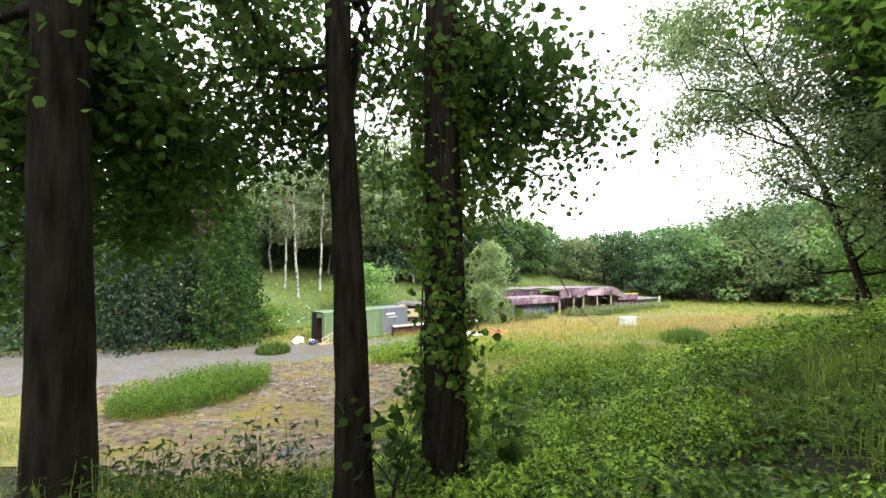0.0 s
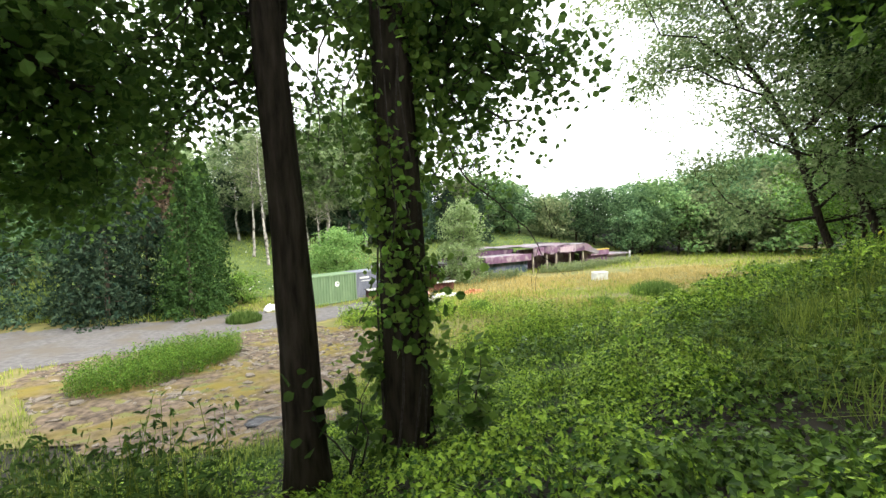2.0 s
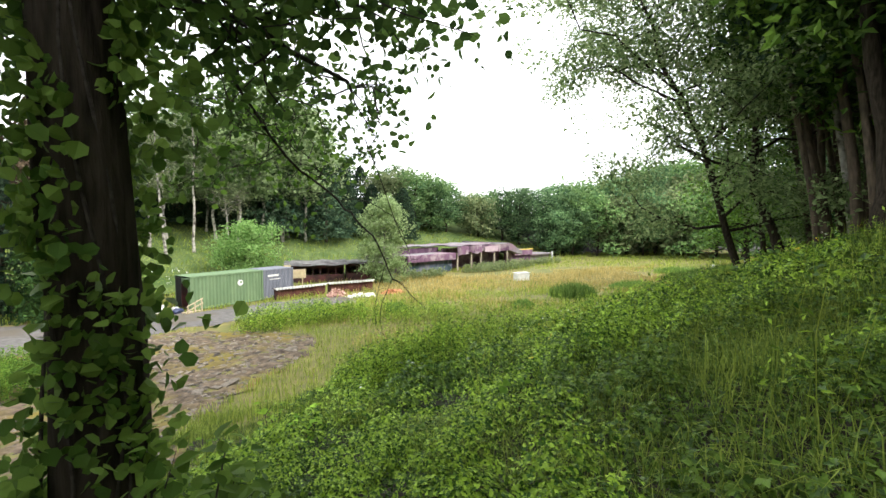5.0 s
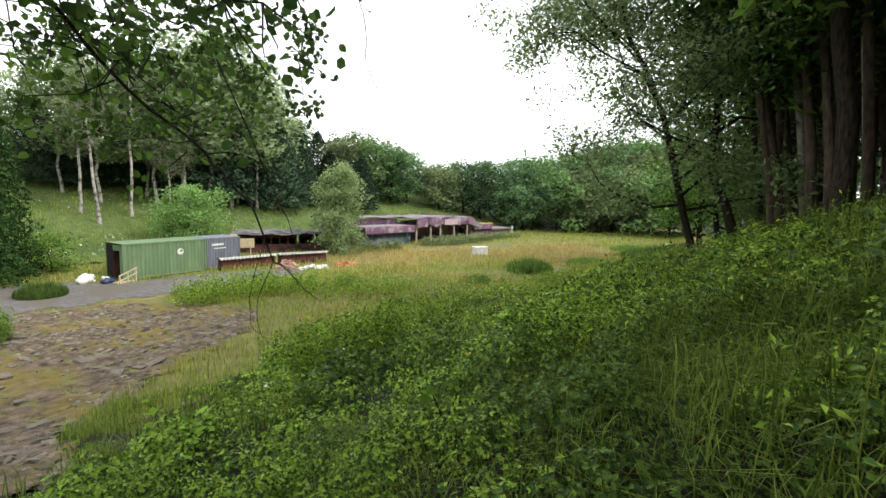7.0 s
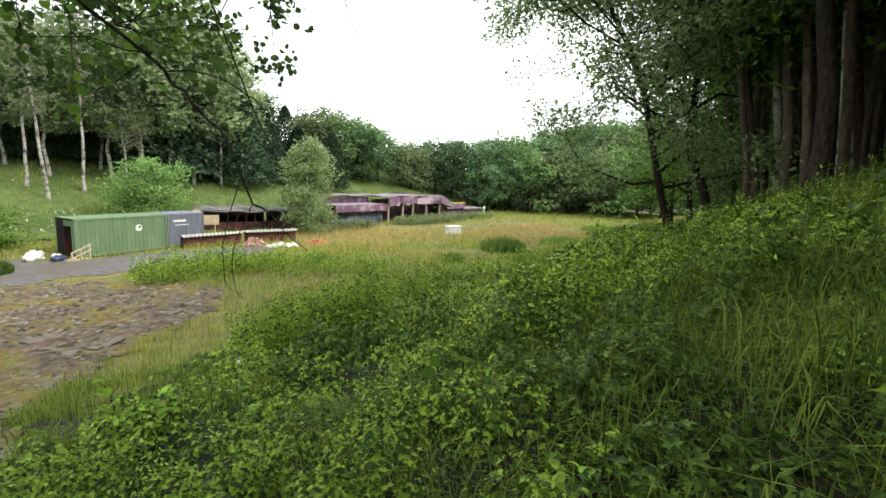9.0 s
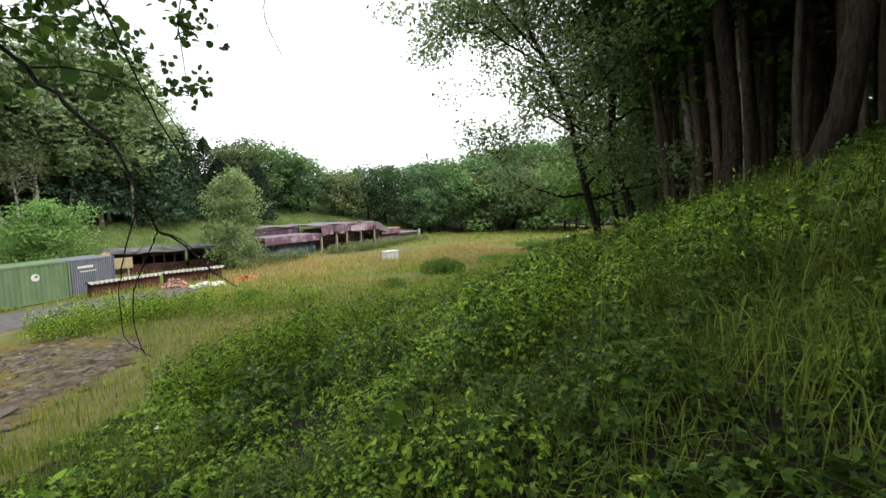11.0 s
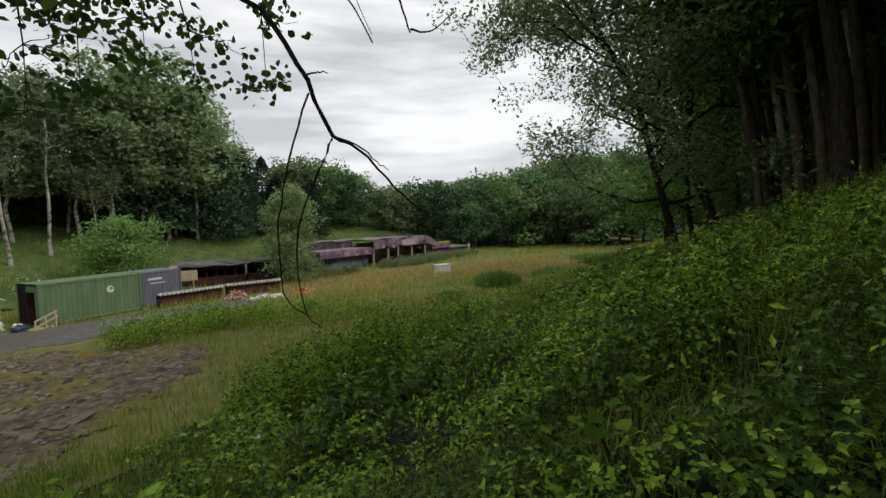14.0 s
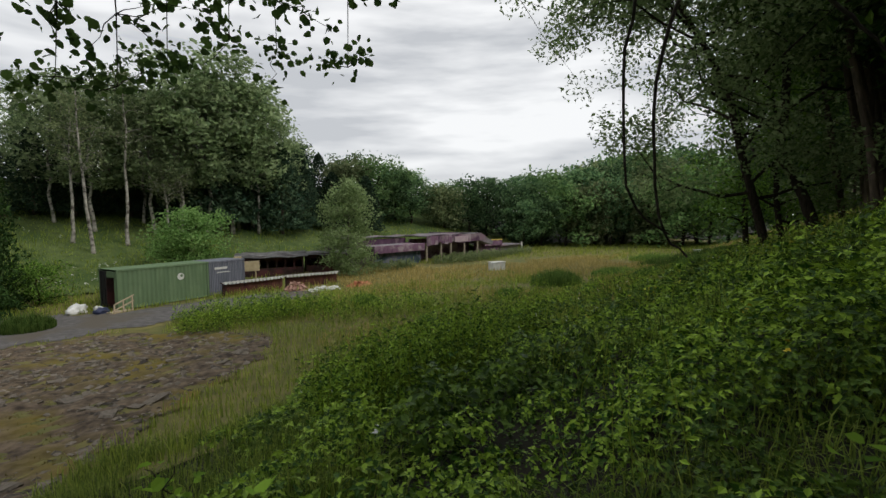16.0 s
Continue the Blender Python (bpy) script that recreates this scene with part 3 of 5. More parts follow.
hut(pose(-5.0, 55.0, 0.0, 0, 0, 6), 6.0, 4.5, 2.25, "burnt dark timber hut with grey felt roof and empty windows", DARK_WOOD, FELT_GREY, 7)
hut(pose(1.2, 56.3, 0.0, 0, 0, 2), 5.0, 4.0, 2.3, "collapsed dark timber hut with torn grey roof", DARK_WOOD, FELT_GREY, 4, 0.2)
crate = thing("signboard", pose(-4.3, 48.6, 0.0, 0, 0, 12), "blank beige signboard on two posts behind the kiosk", "sign")
part("board", box(0.3, 0, 1.5, 1.75, 0.06, 2.35, 0.01), BEIGE, crate)
part("tall_board", box(-0.25, -0.07, 1.7, 0.35, -0.01, 2.8, 0.01), BEIGE, crate)
for x in (0.05, 1.4):
    part("post", box(x, 0.065, 0, x + 0.09, 0.15, 2.3), BEIGE, crate)


def rubble_heap(m, size, mat, r, label):
    """Broken slabs and chunks tipped over one another in a low heap."""
    heap = thing("rubble_heap", m, label, "rubble")
    corner = np.array([(a, b, c) for a in (-1, 1) for b in (-1, 1) for c in (-1, 1)], float)
    quad = np.array([(0, 1, 3, 2), (4, 6, 7, 5), (0, 4, 5, 1), (2, 3, 7, 6), (0, 2, 6, 4), (1, 5, 7, 3)])
    sets = []
    for k in range(90):
        a, d = r.uniform(0, 6.28), math.sqrt(r.uniform(0, 1))
        c = np.array((math.cos(a) * d * size[0] / 2, math.sin(a) * d * size[1] / 2, size[2] * (1 - d * d) * r.uniform(0.2, 0.9) + 0.03))
        turn = np.array(pose(0, 0, 0, r.uniform(-35, 35), r.uniform(-35, 35), r.uniform(0, 360)).to_3x3())
        piece = corner * (r.uniform(0.06, 0.24), r.uniform(0.05, 0.16), r.uniform(0.02, 0.07)) * r.uniform(0.75, 1.2, (8, 3))
        sets.append((piece @ turn.T + c, quad))
    tagged(put("chunk", merged(sets), mat, heap), kind="stuff")


for (x, y, s, mt, lab) in ((0.4, 46.0, (1.9, 1.1, 0.85), PINK, "heap of pinkish plaster rubble"), (5.6, 47.0, (2.4, 1.0, 0.4), ORANGE, "low heap of orange broken brick"), (2.6, 45.6, (3.0, 1.2, 0.35), WHITE, "low heap of whitish rubble and sheets")):
    rubble_heap(pose(x, y, 0.0, 0, 0, 20), s, mt, rng, lab + " lying in the grass")

# ---- purple derelict building ----
HALL = pose(8.9, 60.0, 0.0, 0, 0, math.degrees(math.atan2(20.0, 29.8)))
hall = thing("derelict_hall", HALL, "long low derelict purple building with a canopy and torn roof", "building")
part("wall", box(0.3, 0.5, 0, 8.2, 0.7, 1.75), GRAFFITI, hall, "graffitied dark lower wall")
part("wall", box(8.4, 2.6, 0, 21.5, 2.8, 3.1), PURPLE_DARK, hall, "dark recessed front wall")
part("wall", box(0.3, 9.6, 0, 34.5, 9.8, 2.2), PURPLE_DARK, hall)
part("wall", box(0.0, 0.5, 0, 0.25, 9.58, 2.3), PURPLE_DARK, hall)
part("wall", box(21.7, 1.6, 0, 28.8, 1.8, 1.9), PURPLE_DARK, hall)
part("wall", box(28.9, 2.0, 0, 35.2, 2.2, 1.1), FELT, hall)
part("fascia", box(-0.3, -0.2, 1.75, 8.3, 0.1, 2.65, 0.03), PURPLE, hall, "purple fascia with white spray marks")
part("flat_roof", box(-0.3, 0.11, 2.5, 8.3, 3.2, 2.62), FELT, hall)
part("upper_wall", box(0.2, 3.4, 2.6, 8.4, 3.6, 3.3), PURPLE_DARK, hall)
for nm, (x0, x1, y0, y1, z) in {"upper_roof": (0.0, 8.4, 3.2, 9.8, 3.55), "main_roof": (8.45, 20.2, -0.35, 9.8, 3.6)}.items():
    xs, ys = np.linspace(x0, x1, 18), np.linspace(y0, y1, 9)
    X, Y = np.meshgrid(xs, ys, indexing="ij")
    i, j = np.meshgrid(np.arange(17), np.arange(8), indexing="ij")
    f = np.stack([i * 9 + j, (i + 1) * 9 + j, (i + 1) * 9 + j + 1, i * 9 + j + 1], -1).reshape(-1, 4)
    top_z = z + 0.07 * np.sin(X * 1.3) * np.cos(Y) - 0.02 * (Y - y0) + rng.uniform(-0.03, 0.03, X.shape)
    put(nm, merged([(np.stack([X, Y, top_z], -1).reshape(-1, 3), f), (np.stack([X, Y, top_z - 0.14], -1).reshape(-1, 3), f)]), FELT, hall, "torn grey roofing felt")
for i in range(16):
    x = 8.45 + i * 0.735
    low = 2.25 + 0.25 * rng.random() + (0.25 if i in (3, 7, 8) else 0)
    part("fascia_panel", box(x + 0.01, -0.42 + 0.03 * rng.random(), low, x + 0.725, -0.36 + 0.03 * rng.random(), 3.5 + 0.08 * rng.random()), PURPLE if i in (1, 2, 5, 6, 9, 10, 11, 12) else PURPLE_DARK, hall)
part("pale_panel", box(14.2, -0.5, 2.5, 17.2, -0.44, 3.3), material("faded_lilac_board", (0.34, 0.25, 0.30), (0.46, 0.36, 0.38), 2, 0.8, 0.1), hall, "faded lilac fascia board")
for x in (8.6, 11.5, 13.6, 16.7, 19.9):
    part("canopy_post", box(x, -0.2, 0, x + 0.2, 0.0, 2.6), POST_WOOD, hall)
bm = bmesh.new()
pts = [(20.22, 3.65), (21.2, 3.4), (22.4, 2.75), (23.8, 2.25), (23.8, 1.7), (20.22, 2.5)]
front = [bm.verts.new((x, -0.3, z)) for x, z in pts]
back = [bm.verts.new((x, 9.6, z)) for x, z in pts]
bm.faces.new(front), bm.faces.new(back[::-1])
for i in range(6):
    bm.faces.new((front[i], back[i], back[(i + 1) % 6], front[(i + 1) % 6]))
part("sloping_roof", bm, FELT, hall)
part("side_fascia", box(23.85, 1.2, 1.35, 28.9, 1.5, 2.2, 0.02), PURPLE, hall)
part("yellow_trim", box(24.2, 1.15, 2.21, 28.9, 1.6, 2.32), YELLOW, hall)
part("side_roof", box(23.85, 1.61, 2.1, 28.9, 9.6, 2.2), FELT, hall)
part("end_roof", box(28.95, 1.4, 1.1, 35.4, 9.6, 1.3), FELT, hall)
part("end_rail", box(35.2, 1.2, 0.0, 35.4, 1.39, 1.6), WHITE, hall)

tank = thing("white_tank", pose(21.25, 53.6, 0, 0, 0, 12), "dirty white plastic tank standing in the dry grass", "tank")
part("body", box(-0.85, -0.45, 0.0, 0.85, 0.45, 0.9, 0.06), WHITE, tank)
part("rim", box(-0.9, -0.5, 0.905, 0.9, 0.5, 0.97, 0.02), WHITE, tank)
tank = thing("white_tank", at(37, 42, 0, 30), "small white plastic tub far out in the grass", "tub")
part("body", box(-0.4, -0.3, 0.0, 0.4, 0.3, 0.9, 0.08), WHITE, tank)
part("rim", box(-0.43, -0.33, 0.905, 0.43, 0.33, 0.95, 0.02), WHITE, tank)
sheet = lumpy("plastic_sheet", at(-4.4, 13.9), (1.1, 0.7, 0.25), PLASTIC, rng, "crumpled black plastic sheet on bare earth", "sheet")

# ---- trees by the footpath ----


def old_tree(name, x, y, radius, tall, label, r, lean=(0, 0), flare=1.5, z_fork=7.0, bark=BARK):
    t_ = thing(name, at(x, y), label, "tree")
    u = np.linspace(0, 1, 16)
    pts = np.stack([lean[0] * u * tall + 0.03 * np.sin(u * 9), lean[1] * u * tall + 0.03 * np.cos(u * 7), -0.3 + u * tall], 1)
    rad = radius * (1 - 0.62 * u) + radius * (flare - 1) * np.exp(-u * tall / 0.45)
    v, f = tubes([(pts, rad)], 22)
    a = np.arctan2(v[:, 1] - np.interp(v[:, 2], pts[:, 2], pts[:, 1]), v[:, 0] - np.interp(v[:, 2], pts[:, 2], pts[:, 0]))
    v[:, :2] += (np.stack([np.cos(a), np.sin(a)], 1) * (0.012 * np.sin(a * 7 + v[:, 2] * 2) + 0.008 * np.sin(a * 11 - v[:, 2] * 5))[:, None])
    put("trunk", (v, f), bark, t_, smooth=True)
    return t_, pts, rad


def overhang(tree, x, y, starts, r, mat, size, per, clump):
    """Leafy boughs hung from a trunk: each from a height out to an end given in plan, with twigs and leaf clusters."""
    base = float(height(x, y))
    lines, spots = [], []
    for z0, ex, ey, ez, dens in starts:
        line = wander((0, 0, z0 - base), (ex - x, ey - y, ez - base), r, 0.14, 8)
        lines.append((line, np.linspace(0.05, 0.01, 8)))
        for q in range(2, 8):
            for k in range(3):
                e = line[q] + r.normal(size=3) * (0.45, 0.45, 0.35) - (0, 0, 0.1)
                lines.append((wander(line[q], e, r, 0.2, 4), np.linspace(0.012, 0.004, 4)))
                spots += [(e, dens), ((e + line[q]) / 2, dens)]
    tagged(put("branchwork", tubes(lines, 5), TWIG, tree, smooth=True), kind="stuff")
    c = np.concatenate([np.repeat(p[None], max(1, int(per * d)), 0) for p, d in spots])
    c = c + r.normal(size=c.shape) * clump * np.array([1, 1, 0.8])
    put("crown", leaves(c, size, r, up=0.25, slim=0.9, droop=0.35, rounded=True), mat, tree)


r1 = np.random.default_rng(3)
t1, _, _ = old_tree("broadleaf_tree", -2.85, 3.45, 0.235, 11, "dark furrowed trunk of a broadleaf tree beside the footpath", r1)
overhang(t1, -2.95, 3.45, [(9.2, -5.0, 6.5, 8.6, 1), (9.4, -3.2, 7.0, 8.9, 1), (9.8, -1.9, 6.6, 9.2, 1), (9.5, -4.5, 5.0, 9.4, 1), (10, -6.5, 6.0, 9.6, 1), (8.9, -5.6, 5.5, 7.8, 0.7), (10, -2.4, 5.8, 10.0, 1), (9.0, -3.9, 7.6, 8.1, 0.9), (9.9, -5.5, 8.4, 10.4, 1), (9.9, -3.5, 8.6, 10.6, 1), (10, -8.0, 8.0, 9.8, 1), (8.6, -4.6, 7.0, 7.2, 1), (8.4, -5.2, 6.2, 6.9, 1), (8.6, -3.6, 6.4, 7.6, 1), (8.8, -6.2, 7.4, 7.6, 1), (8.8, -5.6, 8.6, 7.4, 1), (9.0, -7.4, 7.2, 8.4, 1), (9.0, -4.2, 9.0, 8.3, 1), (9.2, -6.6, 9.2, 8.8, 1), (10, -4.4, 6.2, 10.2, 1), (8.2, -6.4, 5.6, 6.6, 0.8)], r1, LEAF_DARK, 0.088, 42, 0.27)
t2, _, _ = old_tree("broadleaf_tree", -0.97, 5.11, 0.195, 11, "slender bare dark trunk of a broadleaf tree beside the footpath", r1, (-0.03, 0))
overhang(t2, -1.06, 5.11, [(9.4, -3.2, 7.6, 9.1, 1), (9.2, -2.2, 7.0, 9.5, 1), (9.8, -2.2, 8.4, 10.3, 1), (10, -0.6, 7.2, 10.2, 0.8), (9.3, -4.0, 8.4, 8.6, 1), (9.2, -2.3, 8.8, 8.9, 0.8)], r1, LEAF_DARK, 0.10, 11, 0.25)
t3, p3, rad3 = old_tree("ivy_clad_tree", 0.0, 5.75, 0.29, 11, "thick dark tree trunk clad in climbing ivy", r1, flare=1.35)
overhang(t3, 0.0, 5.75, [(9.0, 1.7, 7.0, 8.9, 1), (9.2, 1.3, 6.4, 9.6, 1), (9.6, 2.3, 7.6, 9.3, 1), (9.3, 0.5, 7.4, 9.0, 1), (9.8, 1.5, 7.8, 10.2, 1), (8.8, 0.9, 6.8, 8.3, 0.7), (9.9, -0.7, 7.3, 9.7, 0.4), (8.9, 1.9, 8.2, 8.5, 0.5), (9.9, 0.7, 6.5, 10.1, 1)], r1, LEAF_DARK, 0.105, 19, 0.22)


def ivy(tree, pts, rad, r, count, z0, z1, spread):
    z = r.uniform(z0, z1, count)
    a = r.uniform(0, 2 * np.pi, count) + 0.6
    k = np.interp(z, pts[:, 2], rad) + np.abs(r.normal(size=count)) * spread * (0.4 + 0.6 * np.sin(z * 2.2 + a) ** 2)
    c = np.stack([np.cos(a) * k, np.sin(a) * k, z], 1)
    keep = np.sin(a * 2 + z * 1.9) + 0.6 * np.sin(z * 3.7 - a) > -0.25
    put("ivy_leaves", leaves(c[keep], 0.088, r, up=0.1, slim=1.0, droop=0.4, rounded=True), IVY, tree, "green heart-shaped ivy leaves")
    lines = []
    for q in range(7):
        ph = r.uniform(0, 6.28)
        zz = np.linspace(0, z1, 14)
        aa = ph + 0.5 * np.sin(zz * 1.3 + q)
        kk = np.interp(zz, pts[:, 2], rad) + 0.015
        lines.append((np.stack([np.cos(aa) * kk, np.sin(aa) * kk, zz], 1), np.full(14, 0.012)))
    tagged(put("ivy_stem", tubes(lines, 5), TWIG, tree), kind="stuff")


ivy(t3, p3, rad3, r1, 4300, 0.2, 5.5, 0.26)


def spray(name, m, r, ends, label, leaf, count, size, thick=0.012):
    """A low leafy shoot: stems with leaves along them."""
    s_ = thing(name, m, label, "plant")
    lines, spots = [], []
    for e in ends:
        line = wander((0, 0, 0), e, r, 0.15, 7, -0.05)
        lines.append((line, np.linspace(thick, 0.003, 7)))
        spots.append(line[2:])
    tagged(put("stem", tubes(lines, 5), TWIG, s_), kind="stuff")
    spots = np.concatenate(spots)
    c = spots[r.integers(0, len(spots), count)] + r.normal(size=(count, 3)) * 0.09
    put("leaves", leaves(c, size, r, up=0.8, slim=0.9, rounded=True), leaf, s_)
    return s_


spray("sapling", at(-0.55, 5.0), r1, [(0.1, -0.3, 1.25), (-0.35, -0.1, 1.1), (0.3, 0.1, 1.2), (-0.1, 0.2, 0.9)], "small leafy sapling between the trunks", LEAF_DARK, 70, 0.13)
spray("sapling", at(0.75, 5.4), r1, [(0.15, 0, 1.2), (0.25, 0, 0.9), (0.1, 0.2, 0.9), (-0.1, -0.2, 1.3)], "leafy ivy shoot beside the thick trunk", IVY, 160, 0.12)

for x, y, tl in ((0.15, 10.9, 0.95), (-1.0, 11.3, 0.6), (0.9, 9.6, 0.7), (3.6, 7.7, 0.6)):
    spray("sapling", at(x, y), r1, [(0.1, -0.1, tl), (-0.2, 0.1, tl * 0.8), (0.2, 0.15, tl * 0.7)], "fresh green sapling with broad leaves among the brambles", LEAF_BRIGHT, 24, 0.10)


def climbing_vine(points, r, label):
    """A thin hanging stem with rounded leaves along it."""
    x, y, z = points[0]
    vine = thing("hanging_vine", pose(x, y, z), label, "plant")
    q = np.array(points, float) - points[0]
    put("stem", tubes([(q, np.linspace(0.006, 0.004, len(q)))], 5), TWIG, vine, smooth=True)
    u = r.uniform(0.2, len(q) - 1, 90)
    c = np.stack([np.interp(u, np.arange(len(q)), q[:, k]) for k in range(3)], 1) + r.normal(size=(90, 3)) * (0.07, 0.07, 0.05)
    tagged(put("leaf", leaves(c, 0.062, r, up=0.4, slim=0.9, droop=0.3, rounded=True), LEAF, vine), kind="stuff")


climbing_vine([(-0.05, 4.39, 8.57), (-0.03, 4.39, 8.11), (-0.0, 4.4, 7.37), (0.03, 4.42, 6.91), (-0.01, 4.4, 6.67), (-0.14, 4.34, 6.31), (-0.29, 4.27, 6.05)], r1, "dark hanging vine with rounded green leaves between trunks")

# dead hooked branch hanging across the footpath
bough = thing("hanging_branch", pose(1.74, 7.31, 6.79), "dark forked branch, leafy above, bare twigs hanging over the path", "branch")


def twig(name, parent, thick, *p):
    """One crooked twig through the points given, smoothed."""
    q = np.array(p, float)
    u = np.linspace(0, len(q) - 1, len(q) * 3)
    k = np.stack([np.interp(u, np.arange(len(q)), q[:, c]) for c in range(3)], 1)
    k[1:-1] = (k[:-2] + 2 * k[1:-1] + k[2:]) / 4
    k[1:-1] += r1.normal(size=(len(k) - 2, 3)) * thick * 0.5
    return put(name, tubes([(k, np.linspace(thick, thick * 0.4, len(k)))], 6), TWIG, parent, smooth=True)


def rel(*p):
    return [(x - 1.74, y - 7.31, z - 6.79) for x, y, z in p]


FORK = (2.03, 7.29, 6.29)
twig("limb", bough, 0.016, *rel((0.3, 6.4, 8.9), (0.6, 7.3, 8.1), (1.0, 7.9, 7.5), (1.5, 7.8, 7.12), (1.67, 7.62, 6.9), (1.86, 7.48, 6.72), (1.96, 7.34, 6.49), FORK))
twig("side_twig", bough, 0.006, *rel((1.5, 7.8, 7.12), (1.74, 7.8, 7.14), (1.95, 7.66, 7.03), (2.11, 7.52, 6.9), (2.2, 7.4, 6.64)))
twig("side_twig", bough, 0.0055, *rel(FORK, (2.12, 7.27, 6.24), (2.22, 7.24, 6.12), (2.28, 7.22, 6.06), (2.36, 7.2, 6.0)))
twig("side_twig", bough, 0.0035, *rel(FORK, (2.12, 7.27, 6.255), (2.17, 7.26, 6.2), (2.2, 7.25, 6.18)))
twig("side_twig", bough, 0.0045, *rel(FORK, (2.01, 7.29, 6.24), (1.95, 7.3, 6.11), (1.91, 7.3, 6.0), (1.9, 7.3, 5.88), (1.92, 7.3, 5.71), (1.97, 7.29, 5.67)))
twig("side_twig", bough, 0.004, *rel((1.965, 7.33, 6.43), (1.9, 7.3, 6.24), (1.87, 7.31, 6.13), (1.85, 7.31, 5.97), (1.86, 7.31, 5.75), (1.94, 7.3, 5.71)))
twig("side_twig", bough, 0.0035, *rel((1.96, 7.34, 6.49), (2.0, 7.33, 6.5), (2.03, 7.33, 6.5)))
twig("side_twig", bough, 0.002, *rel((1.88, 7.31, 6.17), (1.94, 7.31, 6.19), (1.97, 7.31, 6.23)))
r2 = np.random.default_rng(8)
lines, spots = [], []
for q in range(34):
    u = q / 34
    s0 = np.array((-1.1, 0.0, 1.3)) * (1 - u) + np.array((-0.3, 0.5, 0.4)) * u + r2.normal(size=3) * 0.05
    e = s0 + r2.normal(size=3) * (0.4, 0.5, 0.3) + (-0.15, 0.45, 0.05)
    lines.append((wander(s0, e, r2, 0.2, 4), np.linspace(0.006, 0.0025, 4)))
    spots.append(e)
tagged(put("twiglet", tubes(lines, 5), TWIG, bough, smooth=True), kind="stuff")
spots = np.array(spots)
tagged(put("leaf_spray", leaves(spots[r2.integers(0, 34, 460)] + r2.normal(size=(460, 3)) * 0.11, 0.065, r2, up=0.2, slim=0.9, droop=0.4, rounded=True), LEAF, bough), kind="stuff")
high_twig = thing("hooked_twig", pose(2.10, 6.98, 6.73), "bare hooked twig hanging high over the path", "branch")
twig("limb", high_twig, 0.005, (-0.35, -0.2, 0.9), (-0.07, 0.01, 0.18), (0, 0, 0), (0.05, -0.01, -0.09), (0.07, -0.02, -0.16), (0.09, -0.02, -0.22))
twig("side_twig", high_twig, 0.003, (0.09, -0.02, -0.21), (0.14, -0.03, -0.22), (0.2, -0.06, -0.17))

# long high bough whose leafy ends hang over the bank
high = thing("high_bough", pose(0.0, 5.9, 11.2), "long high bough with hanging leafy ends", "branch")
lines, spots = [], []
for ex, ey, ez in ((2.2, 10.1, -2.5), (0.9, 10.2, -2.3), (0.1, 10.1, -2.1), (-0.9, 10.0, -2.7), (-1.6, 9.8, -3.2), (-2.3, 9.4, -3.2), (-3.0, 9.2, -2.8), (-1.0, 9.4, -1.7), (-2.4, 9.0, -1.6), (0.3, 9.4, -1.6)):
    line = wander((0, 0, 0), (ex, ey, ez), r2, 0.06, 10, -1.2)
    lines.append((line, np.linspace(0.045, 0.006, 10)))
    for q in range(7, 10):
        for k in range(4):
            e = line[q] + r2.normal(size=3) * (0.4, 0.4, 0.22)
            lines.append((wander(line[q], e, r2, 0.2, 4), np.linspace(0.01, 0.004, 4)))
            spots += [e, (e + line[q]) / 2]
tagged(put("branchwork", tubes(lines, 5), TWIG, high, smooth=True), kind="stuff")
spots = np.array(spots)
put("leaf_spray", leaves(spots[r2.integers(0, len(spots), 2300)] + r2.normal(size=(2300, 3)) * 0.14, 0.13, r2, up=0.2, slim=0.95, droop=0.4, rounded=True), LEAF_DARK, high)
wisp = thing("hanging_twig", pose(3.3, 12.6, 10.2), "thin bare twig hanging from the canopy", "branch")
twig("limb", wisp, 0.012, (-0.8, -1.0, 1.0), (-0.1, 0, 0.2), (0.05, 0.02, -0.5), (0.0, 0.05, -0.9), (0.26, 0.07, -1.43))

# ---- wood on the knoll ----
r3 = np.random.default_rng(21)
LEAF_SILVER = foliage("silvery_aspen_leaf", (0.16, 0.25, 0.09), (0.40, 0.52, 0.22), glow=0.55)
leaning = broadleaf("leaning_tree", "slim leaning broadleaf tree at the edge of the wood", at(20.4, 21.9), r3, 17, 0.2, 0.2, 7.0, 42000, 0.21, BARK, LEAF_SILVER, lean=(-0.30, 0.08), limbs=26, clump=0.75)
broadleaf("broadleaf_tree", "young leafy tree under the edge of the wood", at(25.0, 24.6), np.random.default_rng(77), 15, 0.16, 0.12, 3.6, 9000, 0.24, BARK, LEAF, lean=(-0.08, 0), limbs=26, clump=0.7)
broadleaf("broadleaf_tree", "tall leafy tree at the edge of the wood", at(21.8, 20.6), r3, 20, 0.22, 0.42, 4.6, 10000, 0.24, BARK, LEAF_DARK, lean=(-0.06, 0.03), limbs=24, clump=0.65)
broadleaf("broadleaf_tree", "broad leafy tree inside the wood's edge", at(29.5, 30.5), r3, 13, 0.2, 0.1, 3.6, 6000, 0.24, BARK, LEAF, limbs=24, clump=0.7)


